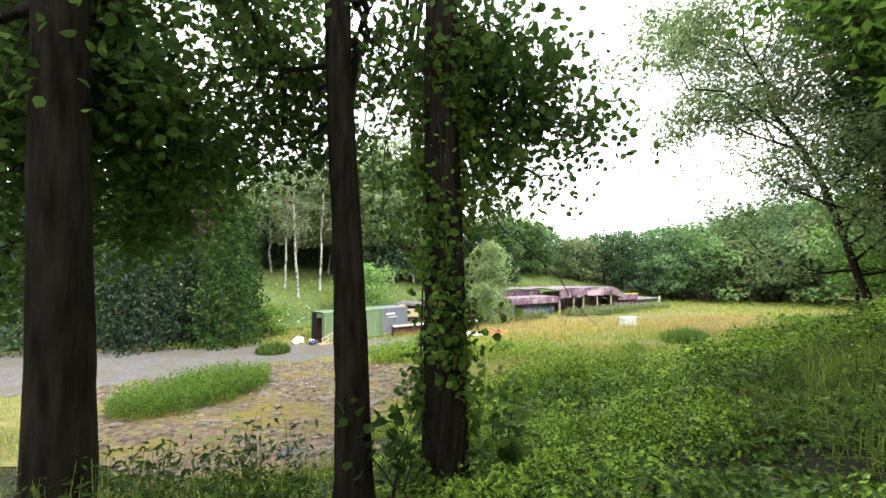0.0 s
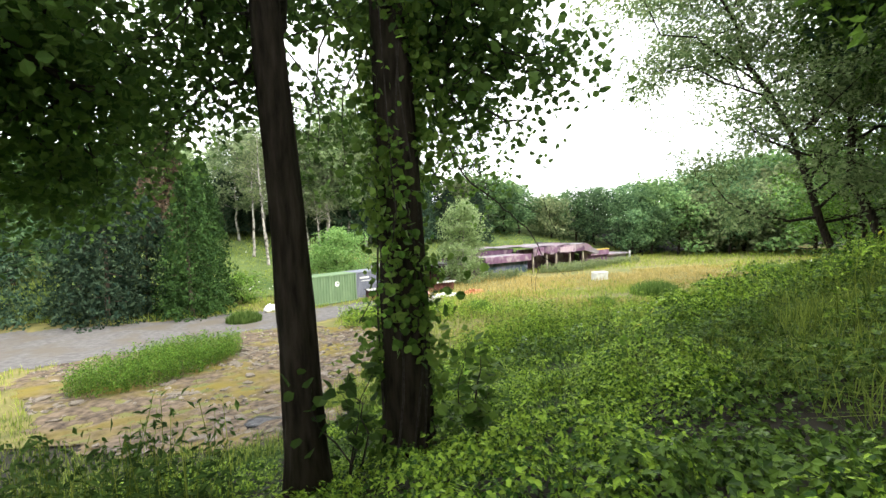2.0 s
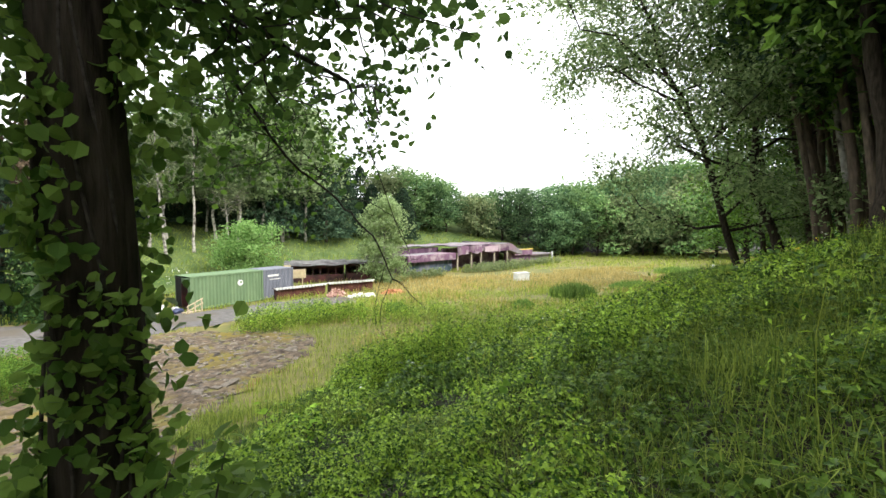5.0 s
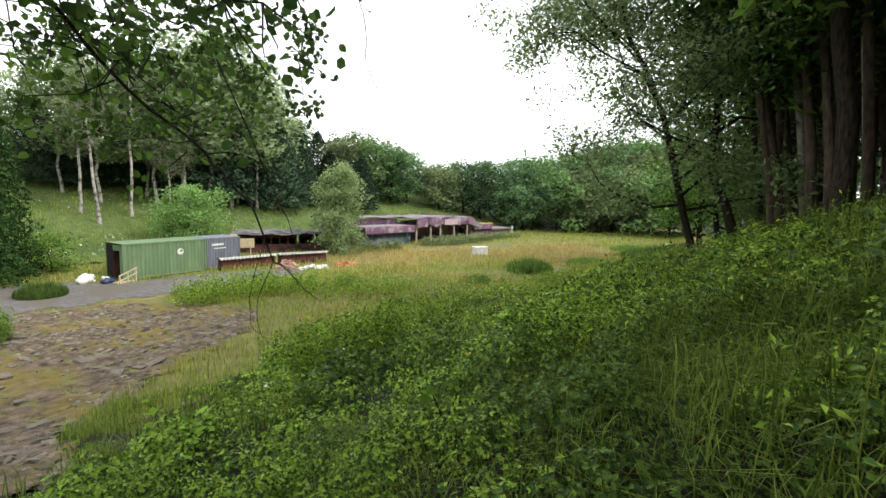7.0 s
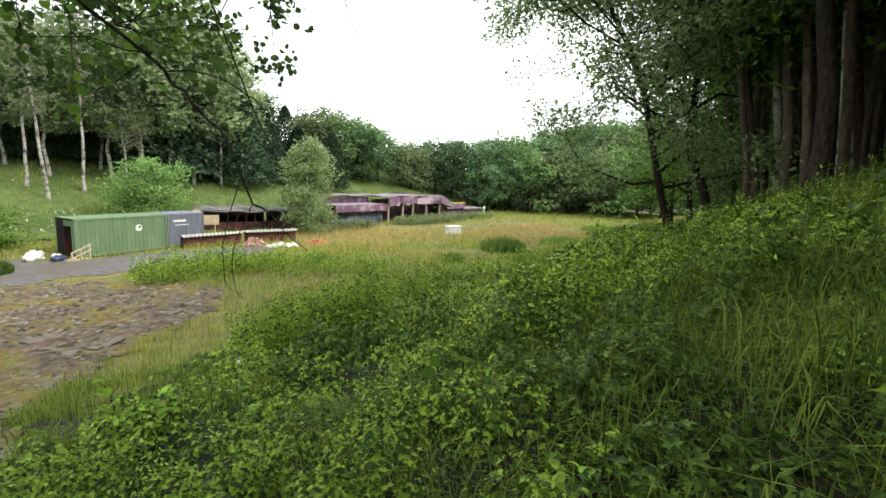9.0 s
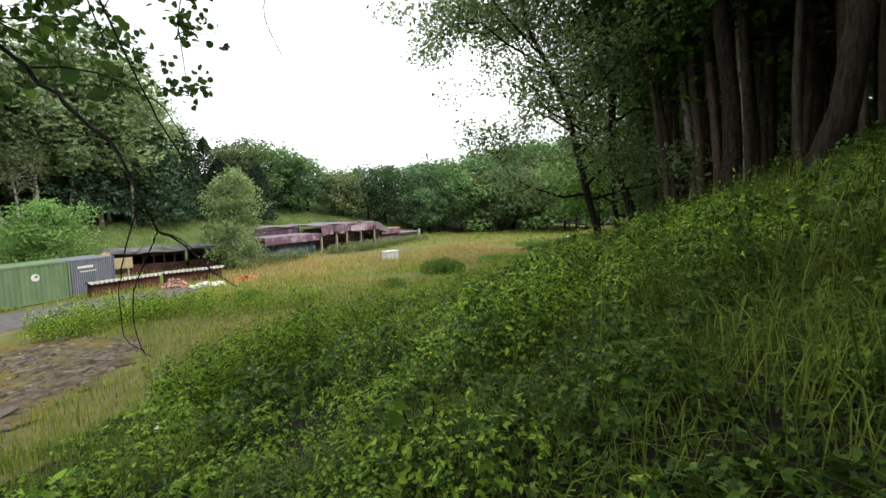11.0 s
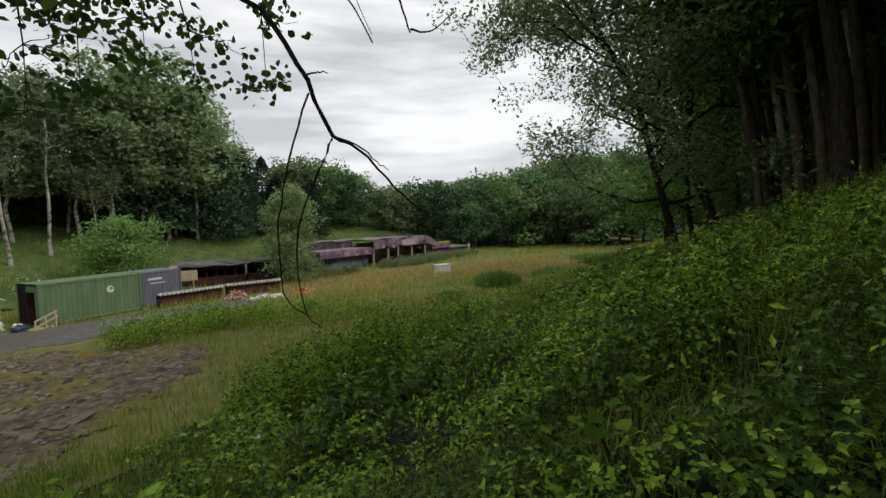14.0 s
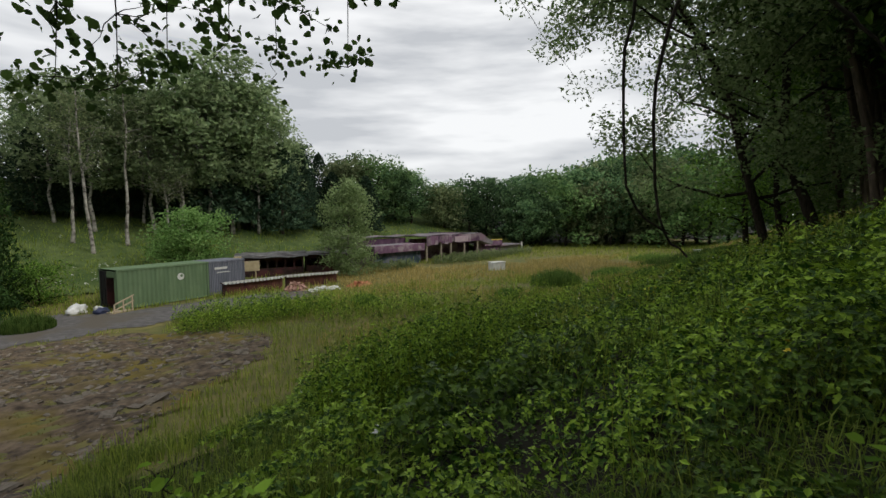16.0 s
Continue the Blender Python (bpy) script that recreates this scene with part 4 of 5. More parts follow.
def bare_pine(m, r, tall, radius, label, crown_mat, pale=False):
    """A tall plantation trunk, bare below with dead stubs, leafy at the top."""
    p = thing("plantation_tree", m, label, "tree", "trunks of the wood")
    tip = (r.normal() * 0.5, r.normal() * 0.5, tall)
    stem = wander((0, 0, -0.4), tip, r, 0.015, 8)
    put("trunk", tubes([(stem, radius * np.linspace(0.78, 0.3, 8))], 9), BARK_PALE if pale else BARK_PINE, p, smooth=True)
    lines, spots = [], []
    for k in range(26):
        u = 0.2 + 0.78 * k / 26
        b = np.array([np.interp(u, np.linspace(0, 1, 8), stem[:, c]) for c in range(3)])
        a = r.uniform(0, 6.28)
        d = r.uniform(0.6, 1.6) * (1.6 if u > 0.5 else 0.9)
        e = b + (math.cos(a) * d, math.sin(a) * d, r.uniform(-0.2, 0.6))
        lines.append((wander(b, e, r, 0.15, 4), np.linspace(0.025, 0.006, 4)))
        if u > 0.36:
            spots += [e, (b + e) / 2]
    tagged(put("dead_stub", tubes(lines, 3), BARK_PINE, p), kind="stuff")
    spots = np.array(spots)
    put("crown", leaves(spots[r.integers(0, len(spots), 4800)] + r.normal(size=(4800, 3)) * 0.85, 0.4, r, droop=0.2), crown_mat, p)
    return p


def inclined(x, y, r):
    """A stand in the wood, its trunk tilted to suit the camera's tilt."""
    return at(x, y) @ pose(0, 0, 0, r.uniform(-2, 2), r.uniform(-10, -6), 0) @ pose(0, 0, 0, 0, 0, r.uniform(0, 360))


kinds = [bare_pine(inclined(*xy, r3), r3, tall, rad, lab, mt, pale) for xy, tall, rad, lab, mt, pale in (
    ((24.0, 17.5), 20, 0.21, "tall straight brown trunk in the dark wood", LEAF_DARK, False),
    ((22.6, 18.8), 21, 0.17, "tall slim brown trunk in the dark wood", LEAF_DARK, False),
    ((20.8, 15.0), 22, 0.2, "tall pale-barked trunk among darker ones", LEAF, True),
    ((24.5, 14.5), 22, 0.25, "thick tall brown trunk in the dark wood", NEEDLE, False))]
placed = [(24.0, 17.5), (22.6, 18.8), (20.8, 15.0), (24.5, 14.5), (21.8, 20.6), (20.4, 21.9)]
edge = [(21.6, 18.9), (22.9, 17.2), (21.9, 16.4), (23.4, 15.6), (22.3, 13.9), (23.9, 13.0), (21.4, 12.4), (23.0, 11.2), (22.0, 9.6), (24.2, 9.9), (21.2, 8.0), (23.2, 7.4), (25.4, 12.0), (25.8, 15.9), (26.2, 18.4), (25.0, 20.2)]
for k, (x, y) in enumerate(edge):
    placed.append((x, y))
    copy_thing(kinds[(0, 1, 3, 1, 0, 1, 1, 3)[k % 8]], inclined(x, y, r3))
# broad trees added beside and behind the view so their crowns shade the bank
shade = broadleaf("spreading_tree", "large spreading broadleaf tree added mostly out of view to shade the bank", at(12.5, 2.0), r3, 17, 0.32, 0.42, 6.5, 9000, 0.42, BARK, LEAF, limbs=22, group="spreading trees above the path", clump=1.0)
for x, y in ((15.0, 4.5), (14.0, -4.0), (13.5, 6.5), (9.5, 1.5), (15.5, 10.5), (17.8, 14.0), (-5.0, -7.0), (-11.0, -2.0), (18.0, 1.0)):
    placed.append((x, y))
    copy_thing(shade, at(x, y, 0, r3.uniform(0, 360)))
tries = 0
while len(placed) < 245 and tries < 6000:
    tries += 1
    x, y = (r3.uniform(19, 28), r3.uniform(3, 21)) if tries < 1500 else (r3.uniform(17, 62), r3.uniform(-30, 44))
    if x < 19.5 + 0.30 * max(0, y - 21) + 0.8 * max(0, y - 24) or x < 2.4 + 1.22 * (y - 3.7) or (y < 5 and x < 10):
        continue
    if min(math.hypot(x - a, y - b) for a, b in placed) < (0.95 if x < 34 else 2.2):
        continue
    placed.append((x, y))
    src = kinds[(0, 1, 3, 0, 1, 1, 3, 0, 1, 2)[len(placed) % 10]]
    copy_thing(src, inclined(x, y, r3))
tries = 0
while len(placed) < 270 and tries < 6000:
    tries += 1
    x, y = r3.uniform(-45, 18), r3.uniform(-40, -3)
    if math.hypot(x, y) < 5 or min(math.hypot(x - a, y - b) for a, b in placed) < 3:
        continue
    placed.append((x, y))
    copy_thing(kinds[len(placed) % 4], at(x, y, 0, r3.uniform(0, 360)))

# ---- far woods round the field ----
r4 = np.random.default_rng(5)
oak = [broadleaf("woodland_tree", lab, at(x, y), r4, tl, 0.3, 0.12, sp, 2700, 0.8, BARK, mt, twig_sides=3, limbs=24, group="woods round the field", clump=1.2)
       for lab, x, y, tl, sp, mt in (("round-crowned dark green tree in the far wood", 82, 72, 17, 6.0, WOOD_DEEP), ("broad mid-green tree in the far wood", 84, 62, 14, 6.4, WOOD_MID),
                                     ("grey-green willow-like tree in the far wood", 76, 60, 11, 4.6, LEAF_PALE), ("tall mid-green tree in the far wood", 90, 76, 16, 5.6, WOOD_DEEP))]
spruce = [conifer("woodland_conifer", lab, at(x, y), r4, tl, 0.25, 3.9, 4000, 0.6, BARK_PINE, mt, group="conifers on the far slope", base=0.12, shape=0.55)
          for lab, x, y, tl, mt in (("dark green conifer on the far slope", -40, 66, 15, NEEDLE), ("deep green conifer on the far slope", -46, 68, 14, NEEDLE), ("browned dying conifer on the slope", -31, 60, 15, NEEDLE_DEAD))]
tall_leafy = broadleaf("woodland_tree", "tall airy grey-green aspen on the far slope", at(-23, 70), r4, 16, 0.16, 0.3, 3.4, 2600, 0.5, BARK_PALE, foliage("aspen_pale_leaf", (0.15, 0.22, 0.10), (0.36, 0.45, 0.22), glow=0.55), twig_sides=3, limbs=22, group="woods round the field", clump=0.8)


def copies(sources, spots, r, tops):
    """Copies of the sources, grown to the skyline given."""
    for k, (x, y) in enumerate(spots):
        src = sources[int(r.integers(0, len(sources)))]
        s_ = (tops(x, y) - float(height(x, y))) / (TALL[src.name] + 1.0) * r.uniform(0.86, 1.04)
        ob = copy_thing(src, at(x, y, -0.2, r.uniform(0, 360)))
        ob.scale = (max(s_, 0.7) * r.uniform(0.95, 1.2), max(s_, 0.7) * r.uniform(0.95, 1.2), s_)


def far_top(x, y):
    return 5.5 + (float(np.interp(x * 95 / y, [5, 15, 24, 34, 44, 57, 75], [18.5, 17.5, 14, 13.6, 14, 16.5, 18])) - 5.5) * math.hypot(x, y) / 97


def slope_top(x, y):
    return 5.5 + (float(np.interp(x * 80 / y, [-60, -28, -18, -8, -1, 7], [20, 22, 22.5, 25.5, 18.5, 16])) - 5.5) * math.hypot(x, y) / 80


def right_top(x, y):
    return 15.0


copies(oak, [(8 + 4.6 * k + r4.uniform(-2, 2), 90 + 0.3 * k + r4.uniform(-3, 3)) for k in range(16)], r4, far_top)
copies(oak, [(8 + 4.6 * k + r4.uniform(-2, 2), 84 + 0.3 * k) for k in range(7, 14)], r4, lambda x, y: far_top(x, y) * 0.75)
copies(oak[:2], [(10 + 6 * k, 103 + 0.3 * k + r4.uniform(-3, 3)) for k in range(16)], r4, far_top)
copies(oak, [(60 + 4.0 * k + r4.uniform(-2, 2), 86 - 4.6 * k + r4.uniform(-2, 2)) for k in range(12)], r4, right_top)
copies(oak, [(70 + 4.0 * k + r4.uniform(-2, 2), 92 - 4.6 * k + r4.uniform(-2, 2)) for k in range(12)], r4, lambda x, y: 19.0)
copies(oak[:2], [(66 - 0.4 * k + r4.uniform(-2, 2), 34 - 5 * k + r4.uniform(-2, 2)) for k in range(14)], r4, lambda x, y: float(height(x, y)) + 17)
copies(oak[:2], [(46 + r4.uniform(-4, 4), 36 - 6 * k + r4.uniform(-2, 2)) for k in range(11)], r4, lambda x, y: float(height(x, y)) + 13)
copies(spruce[:2], [(-7 + 4 * k + r4.uniform(-1.5, 1.5), 71 + 2.2 * k + r4.uniform(-2, 2)) for k in range(5)], r4, lambda x, y: slope_top(x, y) - 1.5)
copies(spruce[:2], [(-48 + 4.2 * k + r4.uniform(-1.5, 1.5), 55 + 2.0 * k + r4.uniform(-2, 2)) for k in range(11)], r4, lambda x, y: slope_top(x, y) - 2)
copies([spruce[0], spruce[1], spruce[2], tall_leafy], [(-54 + 4.2 * k + r4.uniform(-1.5, 1.5), 61 + 2.0 * k + r4.uniform(-2, 2)) for k in range(14)], r4, slope_top)
copies([spruce[0], spruce[1], oak[0]], [(-56 + 4.6 * k, 70 + 2.0 * k + r4.uniform(-2, 2)) for k in range(14)], r4, slope_top)
copies([tall_leafy], [(-13, 68), (-9, 71), (-5.5, 73), (-2, 75), (-17, 69), (-24, 65), (-11, 70), (-7, 72)], r4, lambda x, y: slope_top(x, y) + 3)
copies([tall_leafy], [(-15, 66), (-12.5, 67), (-10, 68.5), (-7.5, 70), (-20, 64), (-4.5, 71.5)], r4, lambda x, y: slope_top(x, y) + 4)
copies(oak, [(-62 + 5 * k, 40 + 1.2 * k + r4.uniform(-3, 3)) for k in range(6)], r4, lambda x, y: 16.0)
copies(oak[:2], [(-70 + 2 * k, 28 - 9 * k) for k in range(8)], r4, lambda x, y: float(height(x, y)) + 15)

# ---- single trees of the yard ----
weeping = broadleaf("pale_birch", "pale green feathery birch beside the huts", at(6.0, 55.0), r4, 10.2, 0.14, 0.04, 2.6, 11000, 0.28, BARK_PALE, foliage("silvery_green_leaf", (0.17, 0.25, 0.10), (0.34, 0.44, 0.19)), limbs=34, clump=0.5, droop=0.25)
broadleaf("rounded_bush", "fresh green rounded small tree behind the containers", at(-9.3, 55.2), r4, 6.0, 0.12, 0.05, 2.9, 7000, 0.3, BARK, foliage("young_green_leaf", (0.15, 0.29, 0.07), (0.30, 0.48, 0.15)), limbs=24, clump=0.6, category="tree")
broadleaf("rounded_bush", "dark green laurel bush on the grassy slope", at(-16.5, 45.0), r4, 2.6, 0.08, 0.05, 2.0, 2200, 0.2, BARK, LEAF, limbs=16, clump=0.4, category="bush")
for k, (x, y, tl, sp) in enumerate(((-18.6, 40.0, 12.5, 2.7), (-18.9, 43.0, 13.5, 2.5))):
    conifer("cypress", "dense green cypress beside the yard road", at(x, y), r4, tl, 0.2, sp, 9000, 0.32, BARK_PINE, CYPRESS, 0.02, "cypresses by the road", 0.55, up=-0.3)
for x, y, tl in ((-24.5, 38.5, 11), (-28, 41, 13), (-33, 37, 13), (-23.5, 42.5, 10)):
    conifer("cypress", "dark spreading conifer beside the yard road", at(x, y), r4, tl, 0.2, 3.3, 5000, 0.42, BARK_PINE, NEEDLE, 0.02, "cypresses by the road", 0.6, up=-0.2)
for x, y, tl, ln in ((-16.2, 61.3, 19, (0.015, 0)), (-18.0, 58.0, 17, (-0.04, 0)), (-13.0, 63.5, 9, (-0.05, 0)), (-20.5, 60, 14, (0.03, 0))):
    broadleaf("silver_birch", "slender pale-trunked birch on the grassy slope", at(x, y), r4, tl, 0.17, 0.5, 2.2, 1500, 0.26, BARK_PALE, LEAF_PALE, lean=ln, limbs=16, group="birches on the slope", clump=0.5, bend=0.02)

# ---- low growth ----
r5 = np.random.default_rng(31)


def cover(name, sets, mat, label, category):
    return tagged(put(name, merged(sets), mat), label, category, kind="stuff")


MOUNDS = ((5.0, 9.6, 1.2, 0.85), (3.7, 9.1, 0.8, 0.55), (6.6, 7.6, 1.1, 0.85), (1.0, 11.5, 1.2, 0.5), (7.6, 10.6, 1.4, 0.8), (4.4, 6.7, 0.8, 0.6), (9.2, 8.0, 1.5, 1.0),
          (4.6, 12.6, 1.3, 0.75), (3.5, 3.9, 0.8, 0.5), (5.0, 4.8, 0.9, 0.7), (2.6, 12.6, 0.9, 0.6), (0.2, 9.4, 0.9, 0.5), (7.0, 5.0, 1.0, 0.8), (9.5, 5.0, 1.2, 0.9), (3.1, 7.4, 0.6, 0.35), (6.3, 13.2, 1.2, 0.7), (-1.6, 8.6, 0.9, 0.4))


def hummock(x, y):
    """Height of the tangled growth over the bank."""
    h_ = 0.12 + 0.07 * np.sin(1.9 * x - 1.3 * y + 1) + 0.06 * np.sin(4.1 * x + 3.3 * y)
    for mx, my, mr, mh in MOUNDS:
        h_ = np.maximum(h_, mh * (1.05 - ((x - mx) ** 2 + (y - my) ** 2) / mr ** 2) + 0.08 * np.sin(5 * x + my) * np.sin(4.4 * y + mx))
    return np.clip(h_, 0.05, 1.1) * np.clip(0.15 + 0.55 * off_path(x, y), 0.15, 1)


def bank_only(x, y):
    return (height(x, y) > 0.7) & ~in_mud(x, y)


def low_mat(n, x0, x1, y0, y1, size, keep):
    p = scatter(n, x0, x1, y0, y1, r5, keep)
    p[:, 2] += r5.uniform(0.01, 0.06, len(p))
    return leaves(p, size, r5, up=0.7, slim=0.7)


def thicket(x0, x1, y0, y1, step, keep):
    """Clump centres of the bank's growth: plan place, radius and height."""
    gx, gy = np.meshgrid(np.arange(x0, x1, step), np.arange(y0, y1, step), indexing="ij")
    gx = gx.ravel() + r5.uniform(-0.5, 0.5, gx.size) * step
    gy = gy.ravel() + r5.uniform(-0.5, 0.5, gy.size) * step
    ok = keep(gx, gy) & (r5.uniform(0, 1, gx.size) > 0.18)
    gx, gy = gx[ok], gy[ok]
    swell = 0.5 + 0.28 * np.sin(1.25 * gx + 1.1 * np.sin(0.9 * gy)) + 0.28 * np.sin(1.15 * gy - 0.7 * gx + 2)
    tall = (0.14 + 0.5 * np.clip(swell, 0, 1)) * r5.uniform(0.55, 1.45, len(gx)) + 0.55 * np.maximum(0, hummock(gx, gy) - 0.2)
    away = off_path(gx, gy)
    tall = np.minimum(tall * np.clip(0.45 + 0.4 * away, 0, 1), np.clip(0.13 + 0.4 * away, 0, 1))
    tall *= np.clip(0.4 + 0.3 * (gx + 1), 0.35, 1)
    return gx, gy, step * r5.uniform(0.55, 0.95, len(gx)), tall


def domes(clumps_, size, r, density=1.5, rounded=False):
    """Three-part leaves over the outside of each clump, tips turned out and down, with dark hollows between clumps."""
    cx, cy, rad, tall = clumps_
    k = np.maximum(3, density * rad * (rad + tall) / size ** 2).astype(int)
    cx, cy, rad, tall = (np.repeat(q, k) for q in (cx, cy, rad, tall))
    n = len(cx)
    a, up = r.uniform(0, 2 * np.pi, n), r.uniform(-0.05, 1, n)
    flat = np.sqrt(1 - np.clip(up, 0, 1) ** 2)
    shell = 1 - 0.4 * r.uniform(0, 1, n) ** 2
    d = rad * flat * shell * (1 + 0.25 * np.sin(3 * a + 7 * cx) + 0.15 * np.sin(5 * a + 9 * cy))
    x, y = cx + np.cos(a) * d, cy + np.sin(a) * d
    z = height(x, y) + tall * np.maximum(up, 0.02) * shell + r.normal(size=n) * 0.035
    out = np.stack([np.cos(a), np.sin(a), 0 * a], 1)
    nor = unit(out * (0.7 * flat)[:, None] + (0, 0, 0.75) + r.normal(size=(n, 3)) * 0.33)
    axis = out + r.normal(size=(n, 3)) * 0.55 - np.array((0, 0, 0.25))
    axis = unit(axis - nor * (axis * nor).sum(1, keepdims=True))
    side = np.cross(nor, axis)
    c = np.stack([x, y, z], 1)
    cen, ns, ax = [], [], []
    for turn, reach_ in ((0.0, 0.62), (1.25, 0.5), (-1.25, 0.5)):
        w = axis * math.cos(turn) + side * math.sin(turn)
        cen.append(c + w * size * reach_), ns.append(unit(nor + r.normal(size=(n, 3)) * 0.12)), ax.append(w)
    return leaves(np.concatenate(cen), size, r, slim=0.66, rounded=rounded, nor=np.concatenate(ns), axis=np.concatenate(ax))


def patchy(x, y, s=0.35, cut=0.0, ph=0.0):
    return np.sin(x * s + 1.7 * np.sin(y * s * 0.7 + ph)) + np.sin(y * s * 1.3 + ph + np.cos(x * s * 0.8)) > cut


def clear(x, y):
    return bank_only(x, y) & ((y < 9.5) | (x > 0.1 - 0.12 * (y - 9.5)))


def fresh(x, y):
    return clear(x, y) & patchy(x, y, 1.1, -0.7) & ~((x > 3.7) & (y < 8.2) & patchy(x, y, 2.1, -0.8, 2))


# where growth gets the darker leaf with shade in its colour
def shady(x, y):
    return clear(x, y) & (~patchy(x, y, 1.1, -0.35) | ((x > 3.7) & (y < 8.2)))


cover("bramble_cover", [domes(thicket(-1.5, 5, 0.8, 9, 0.45, lambda x, y: fresh(x, y) & (off_path(x, y) < 1.4)), 0.037, r5, 1.4, True), domes(thicket(-3.4, 7.5, 0.8, 9, 0.5, lambda x, y: fresh(x, y) & (off_path(x, y) >= 1.4)), 0.046, r5, 1.5),
                        domes(thicket(-3.4, 14, 9, 13.5, 0.6, fresh), 0.06, r5, 1.5), domes(thicket(7.5, 15, 2, 9, 0.6, fresh), 0.065, r5, 1.4),
                        domes(thicket(-3, 20, 13.5, 20, 0.8, fresh), 0.11, r5, 1.3), domes(thicket(-12, -3.4, 1, 15, 0.7, fresh), 0.09, r5, 1.2)],
      LEAF_BANK, "tangled bright green brambles and nettles over the bank", "undergrowth")
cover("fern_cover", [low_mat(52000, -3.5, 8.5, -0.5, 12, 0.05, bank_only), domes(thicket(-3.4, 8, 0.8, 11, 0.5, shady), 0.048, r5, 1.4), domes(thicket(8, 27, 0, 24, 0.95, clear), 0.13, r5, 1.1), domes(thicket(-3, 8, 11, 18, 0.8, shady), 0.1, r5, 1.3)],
      LEAF_SHADE, "undergrowth on the bank and below the wood, shade painted into its green", "undergrowth")


def grass(n, x0, x1, y0, y1, length, width, keep, lean=0.35):
    p = scatter(n, x0, x1, y0, y1, r5, keep)
    swell = 0.85 + 0.3 * np.sin(p[:, 0] * 0.55 + np.sin(p[:, 1] * 0.4)) * np.sin(p[:, 1] * 0.5 + 1) + 0.2 * np.sin(p[:, 0] * 1.7) * np.sin(p[:, 1] * 1.5)
    return blades(p, length * swell, width, r5, lean)


def field(x, y):
    return ~in_road(x, y) & ~in_mud(x, y)


cover("bank_grass", [grass(9000, 1.5, 16, 1.2, 15, 0.5, 0.012, lambda x, y: bank_only(x, y) & (off_path(x, y) > 1.2) & (patchy(x, y, 0.9, 0.3) | (x > 6)), 0.7),
                     grass(9000, 9, 30, 0, 30, 0.75, 0.02, bank_only),
                     grass(9000, -3.6, 2, 10.5, 18, 0.62, 0.014, lambda x, y: ~in_mud(x, y) & patchy(x, y, 1.4, -0.5), 0.6), grass(15000, 2.2, 9, 1.5, 9.5, 0.42, 0.008, lambda x, y: clear(x, y) & (off_path(x, y) > 0.8), 1.1), grass(6000, 4.5, 13, 3, 13, 0.6, 0.012, lambda x, y: clear(x, y) & patchy(x, y, 0.8, -0.6, 1), 0.9), grass(12000, -18, -2, 7, 19, 0.3, 0.018, lambda x, y: field(x, y), 0.7)], GRASS_BANK, "long green grass arching over the bank", "grass")
cover("field_grass", [grass(64000, -6, 46, 16, 46, 0.55, 0.024, lambda x, y: field(x, y) & ~((x > 9) & (x < 30) & (y > 40) & patchy(x, y, 0.3, -0.5))),
                      grass(32000, -10, 80, 42, 92, 0.6, 0.055, lambda x, y: field(x, y) & (y < 92) & ~((x > 4) & (x < 40) & (y < 66) & patchy(x, y, 0.2, -0.6))),
                      grass(24000, -45, -8, 38, 70, 0.5, 0.045, field),
                      grass(5000, -24, -8, 17, 38, 0.4, 0.03, lambda x, y: field(x, y))], GRASS, "tall green and yellow meadow grass", "grass")


def dry(x, y):
    u = (y - 50) + 0.15 * (x - 15)
    return field(x, y) & (np.abs(u) < 9 + 0.25 * (x - 5)) & (x > 4) & patchy(x, y, 0.22, -0.8)


cover("dry_grass", [grass(60000, 3, 60, 36, 80, 0.62, 0.035, dry), grass(14000, 0, 40, 20, 60, 0.7, 0.03, lambda x, y: field(x, y) & patchy(x, y, 0.5, 0.5, 2))], GRASS_DRY, "dry tan and orange seeding grass in the field", "grass")


def clumps(spots, n, radius, tall, width, lean=0.35):
    sets = []
    for x, y in spots:
        a, d = r5.uniform(0, 6.28, n), radius * np.sqrt(r5.uniform(0, 1, n))
        px, py = x + np.cos(a) * d, y + np.sin(a) * d
        sets.append(blades(np.stack([px, py, height(px, py)], 1), tall * (1 - 0.5 * (d / radius) ** 2), width, r5, lean))
    return sets


for x, y, rad, tl in ((21.6, 41.6, 2.1, 1.5), (34, 40, 3.0, 1.3), (29, 44, 2.0, 1.0), (-13.3, 36.6, 1.3, 1.0), (7, 29.2, 0.5, 0.9), (26, 36, 1.2, 0.8), (15, 37, 0.9, 0.8), (38, 48, 2.4, 1.0), (17, 30, 0.8, 0.9), (10, 24, 0.8, 0.9), (30, 33, 1.6, 0.9), (44, 56, 3.0, 1.0), (5, 38, 1.0, 0.8), (24, 30, 1.0, 0.9)):
    tagged(put("rush_clump", merged(clumps([(x, y)], 1500, rad, tl, 0.05)), GRASS_RUSH), "dark green clump of rushes in the meadow", "rushes", "rush clumps", kind="stuff")


def weeds(spots, tall, per, size, r):
    """Upright leafy stalks: stems and leaves."""
    st, lf = [], []
    for x, y in spots:
        z = float(height(x, y))
        t_ = tall * r.uniform(0.6, 1.2)
        e = (x + r.normal() * 0.12, y + r.normal() * 0.12, z + t_)
        line = wander((x, y, z), e, r, 0.08, 4)
        st.append((line, np.linspace(0.005, 0.002, 4)))
        u = r.uniform(0.15, 1, per)
        c = np.stack([np.interp(u, np.linspace(0, 1, 4), line[:, k]) for k in range(3)], 1)
        lf.append(c + r.normal(size=(per, 3)) * (0.07, 0.07, 0.02))
    return tubes(st, 3), leaves(np.concatenate(lf), size, r, up=0.5, slim=0.38)


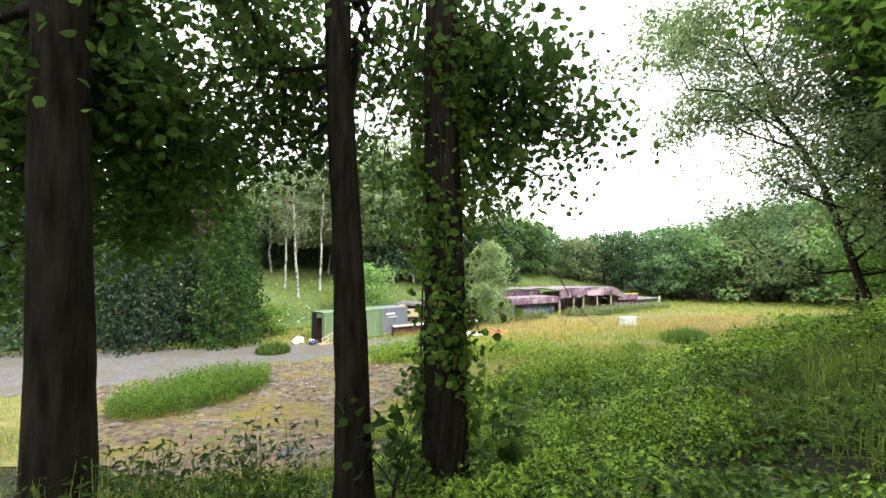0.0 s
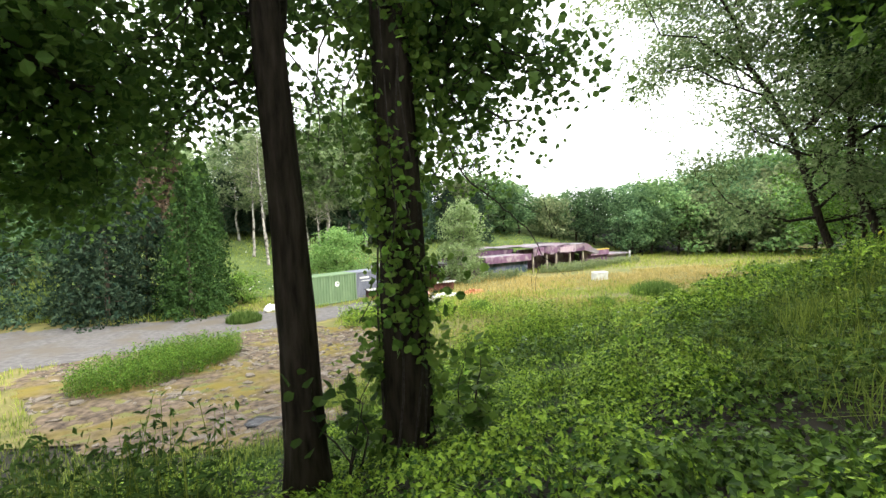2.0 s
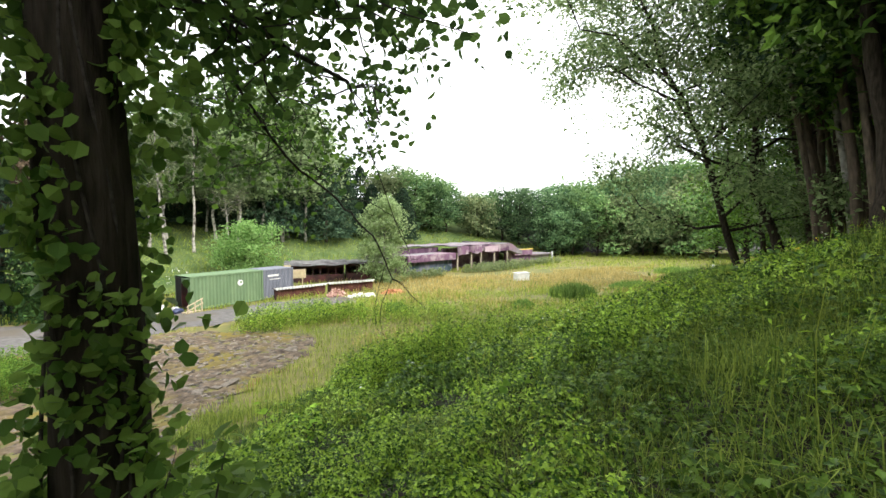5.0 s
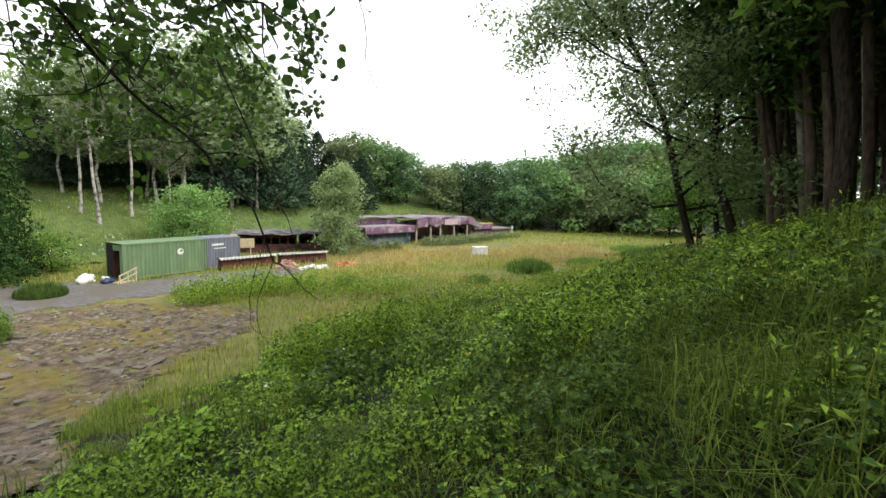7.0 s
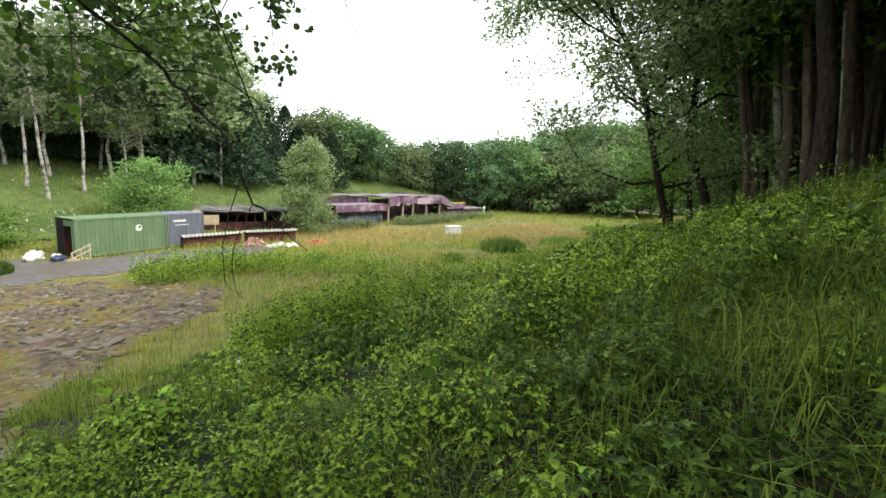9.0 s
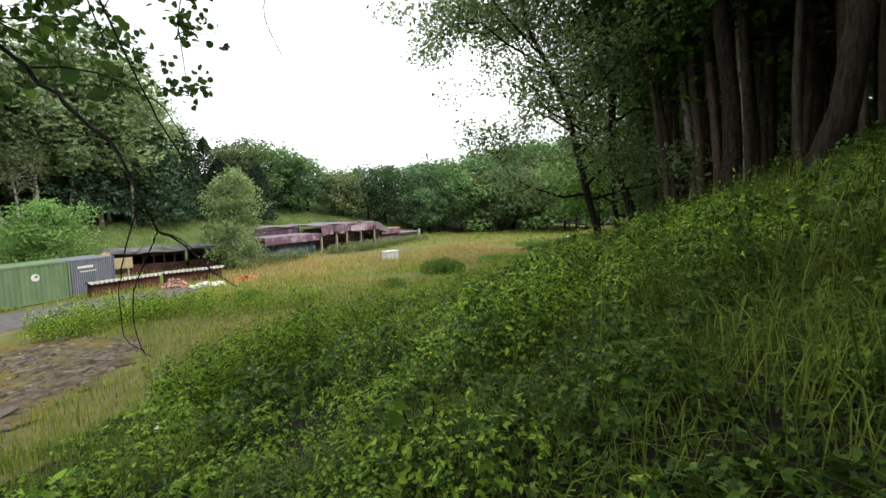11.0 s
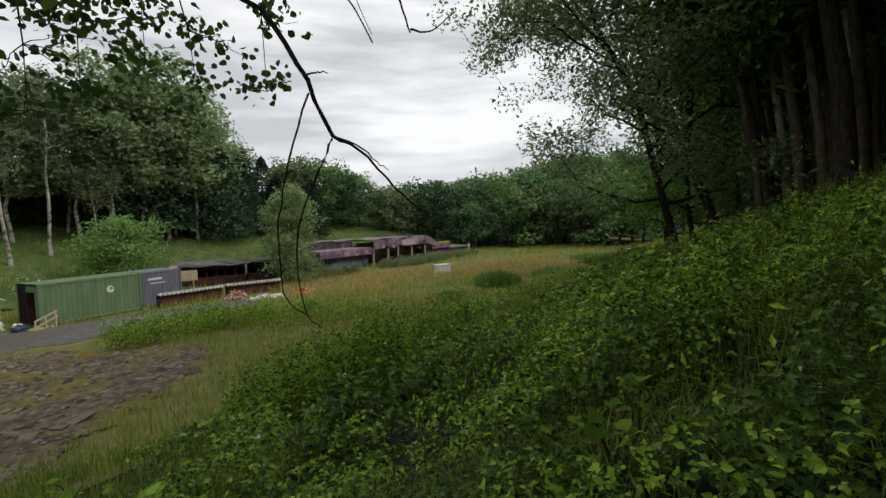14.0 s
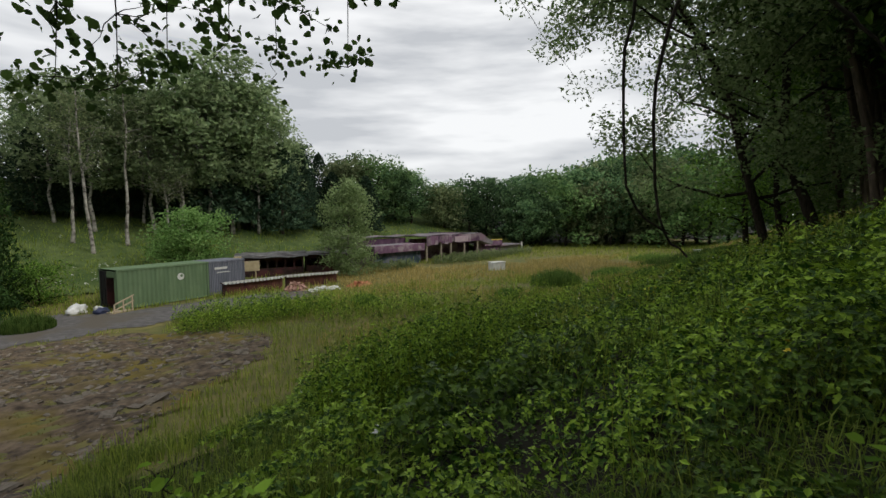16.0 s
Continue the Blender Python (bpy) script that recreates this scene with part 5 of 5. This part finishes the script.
def weed_bed(name, spots, tall, per, size, mat, label):
    bed = thing(name, pose(0, 0, 0), label, "weeds", kind="stuff")
    s_, l_ = weeds(spots, tall, per, size, r5)
    put("stalks", s_, GRASS, bed)
    put("leaves", l_, mat, bed)


def blob(cx, cy, rx, ry, n, turn=0.0):
    a, d = r5.uniform(0, 6.28, n), np.sqrt(r5.uniform(0, 1, n))
    x, y = np.cos(a) * d * rx, np.sin(a) * d * ry
    c, s_ = math.cos(turn), math.sin(turn)
    return np.stack([cx + x * c - y * s_, cy + x * s_ + y * c], 1)


weed_bed("weed_mound", np.concatenate([blob(2.9, 15.3, 1.7, 2.0, 620), blob(5.0, 17.5, 2.2, 2.0, 420)]), 1.35, 22, 0.10, LEAF_BANK, "mound of tall green weeds at the foot of the bank")
weed_bed("nettle_bed", blob(-12.7, 24.4, 2.3, 4.4, 950, -0.43), 1.2, 18, 0.14, LEAF, "tall bed of green nettles beside the road")
weed_bed("weed_strip", np.concatenate([blob(-1.0, 35.0, 1.2, 5.0, 420, -1.0), blob(-2.6, 37.2, 1.0, 4.0, 260, -0.95), blob(5.0, 35.0, 5.0, 2.2, 300), blob(12.0, 28.0, 6.0, 4.0, 240)]), 1.15, 16, 0.14, LEAF_BANK, "tall strip of fresh green weeds before the containers")
weed_bed("weed_scatter", scatter(800, 2, 30, 12, 42, r5, field)[:, :2], 0.9, 14, 0.13, LEAF_BANK, "scattered tall meadow weeds")
weed_bed("building_weeds", np.concatenate([blob(23.0, 66.0, 8.0, 1.7, 330, 0.59), blob(10.5, 58.0, 3.0, 1.2, 120, 0.4), blob(33, 73, 4.0, 1.2, 90, 0.59)]), 1.1, 16, 0.3, LEAF_PALE, "rank green weeds along the derelict front")
weed_bed("dark_shrub_bed", blob(-2.0, 3.1, 1.1, 0.7, 260), 0.95, 30, 0.06, LEAF_DARK, "dark leafy shrub at the foot of the trunks")
weed_bed("bank_stalks", scatter(480, 1.5, 9, 3, 16, r5, lambda x, y: (off_path(x, y) > 2.2) & (hummock(x, y) > 0.2))[:, :2], 0.95, 22, 0.07, LEAF_BANK, "tall leafy stalks rising from the brambles")

p = scatter(5200, -20, 4, 10.5, 34, r5, lambda x, y: in_mud(x, y) & (patchy(x, y, 0.8, 0.1) | ((y < 24) & (x < -4.5))))
cover("stray_tufts", [blades(np.repeat(p, 7, 0) + r5.normal(size=(len(p) * 7, 3)) * (0.1, 0.1, 0), 0.12, 0.02, r5, 0.9)], material("yellow_moss_tuft", (0.12, 0.10, 0.015), (0.26, 0.20, 0.04), 1, 0.9, 0, 0.5, 0.3), "sparse yellowed tufts on bare earth", "grass")

# flowers
p = scatter(60, 1, 16, 9.5, 22, r5, bank_only)
p[:, 2] += 0.75
cover("white_flowers", [leaves(np.repeat(p, 5, 0) + r5.normal(size=(len(p) * 5, 3)) * 0.02, 0.035, r5, up=1.5, slim=0.9)], PETAL_WHITE, "small white flower heads over the brambles", "flowers")
p = np.concatenate([scatter(24, 4, 15, 8.5, 16, r5, bank_only), scatter(40, -5, 8, 33, 38, r5, field)])
p[:, 2] += 0.7
cover("yellow_flowers", [leaves(np.repeat(p, 5, 0) + r5.normal(size=(len(p) * 5, 3)) * 0.025, 0.035, r5, up=1.2, slim=0.9)], PETAL_YELLOW, "small yellow flower heads in the grass", "flowers")
p = scatter(500, -45, -14, 40, 60, r5, lambda x, y: patchy(x, y, 0.4, 0.6))[:160]
p[:, 2] += 0.9
cover("white_umbels", [leaves(np.repeat(p, 4, 0) + r5.normal(size=(len(p) * 4, 3)) * 0.08, 0.16, r5, up=1.5, slim=0.9)], PETAL_WHITE, "white umbel flowers on the far grassy slope", "flowers")

# broken stone on the bare earth
shapes = []
for k in range(8):
    bm = bmesh.new()
    bmesh.ops.create_cube(bm, size=1)
    bmesh.ops.bevel(bm, geom=bm.edges, offset=0.18, segments=1, affect="EDGES")
    for v in bm.verts:
        v.co += Vector(r5.normal(size=3) * 0.09)
    me = bpy.data.meshes.new("stone")
    bm.to_mesh(me)
    bm.free()
    me.materials.append(STONE)
    shapes.append(me)
p = scatter(1200, -16, 3.5, 10.5, 33, r5, lambda x, y: in_mud(x, y) & ~in_road(x, y) & patchy(x, y, 0.7, -0.6, 1))[:290]
rubble = thing("rubble_field", pose(0, 0, 0), "flat broken grey stones strewn on the bare earth", "rubble")
for k, (x, y, z) in enumerate(p):
    s_ = 0.08 + 0.32 * r5.uniform(0, 1) ** 3
    ob = new("stone", shapes[k % 8])
    ob.parent = rubble
    ob.matrix_basis = pose(x, y, z + 0.06 + s_ * 0.05, *r5.uniform(-10, 10, 2), r5.uniform(0, 360)) @ Matrix.Diagonal((s_ * 1.7, s_, s_ * 0.4, 1))

q = scatter(11000, -20, 4, 10.5, 34, r5, lambda x, y: in_mud(x, y) & ~in_road(x, y) & ~((y < 24) & (x < -5) & patchy(x, y, 0.9, -0.9)))
n_ = len(q)
corner = np.array([(-1, -0.6, 0), (1, -0.7, 0), (0.8, 0.7, 0), (-0.9, 0.6, 0), (0, 0, 0.5)])
size = (0.035 + 0.13 * r5.uniform(0, 1, n_) ** 3)[:, None, None]
turn = r5.uniform(0, 6.28, n_)
cs, sn = np.cos(turn)[:, None], np.sin(turn)[:, None]
v = corner[None] * size * r5.uniform(0.6, 1.4, (n_, 5, 3))
v = np.stack([v[..., 0] * cs - v[..., 1] * sn, v[..., 0] * sn + v[..., 1] * cs, v[..., 2]], -1) + (q + (0, 0, 0.075))[:, None]
f = (np.arange(n_) * 5)[:, None, None] + np.array([[0, 1, 4], [1, 2, 4], [2, 3, 4], [3, 0, 4]])
cover("gravel", [(v.reshape(-1, 3), f.reshape(-1, 3))], STONE, "small broken stones and grit on bare earth", "gravel")
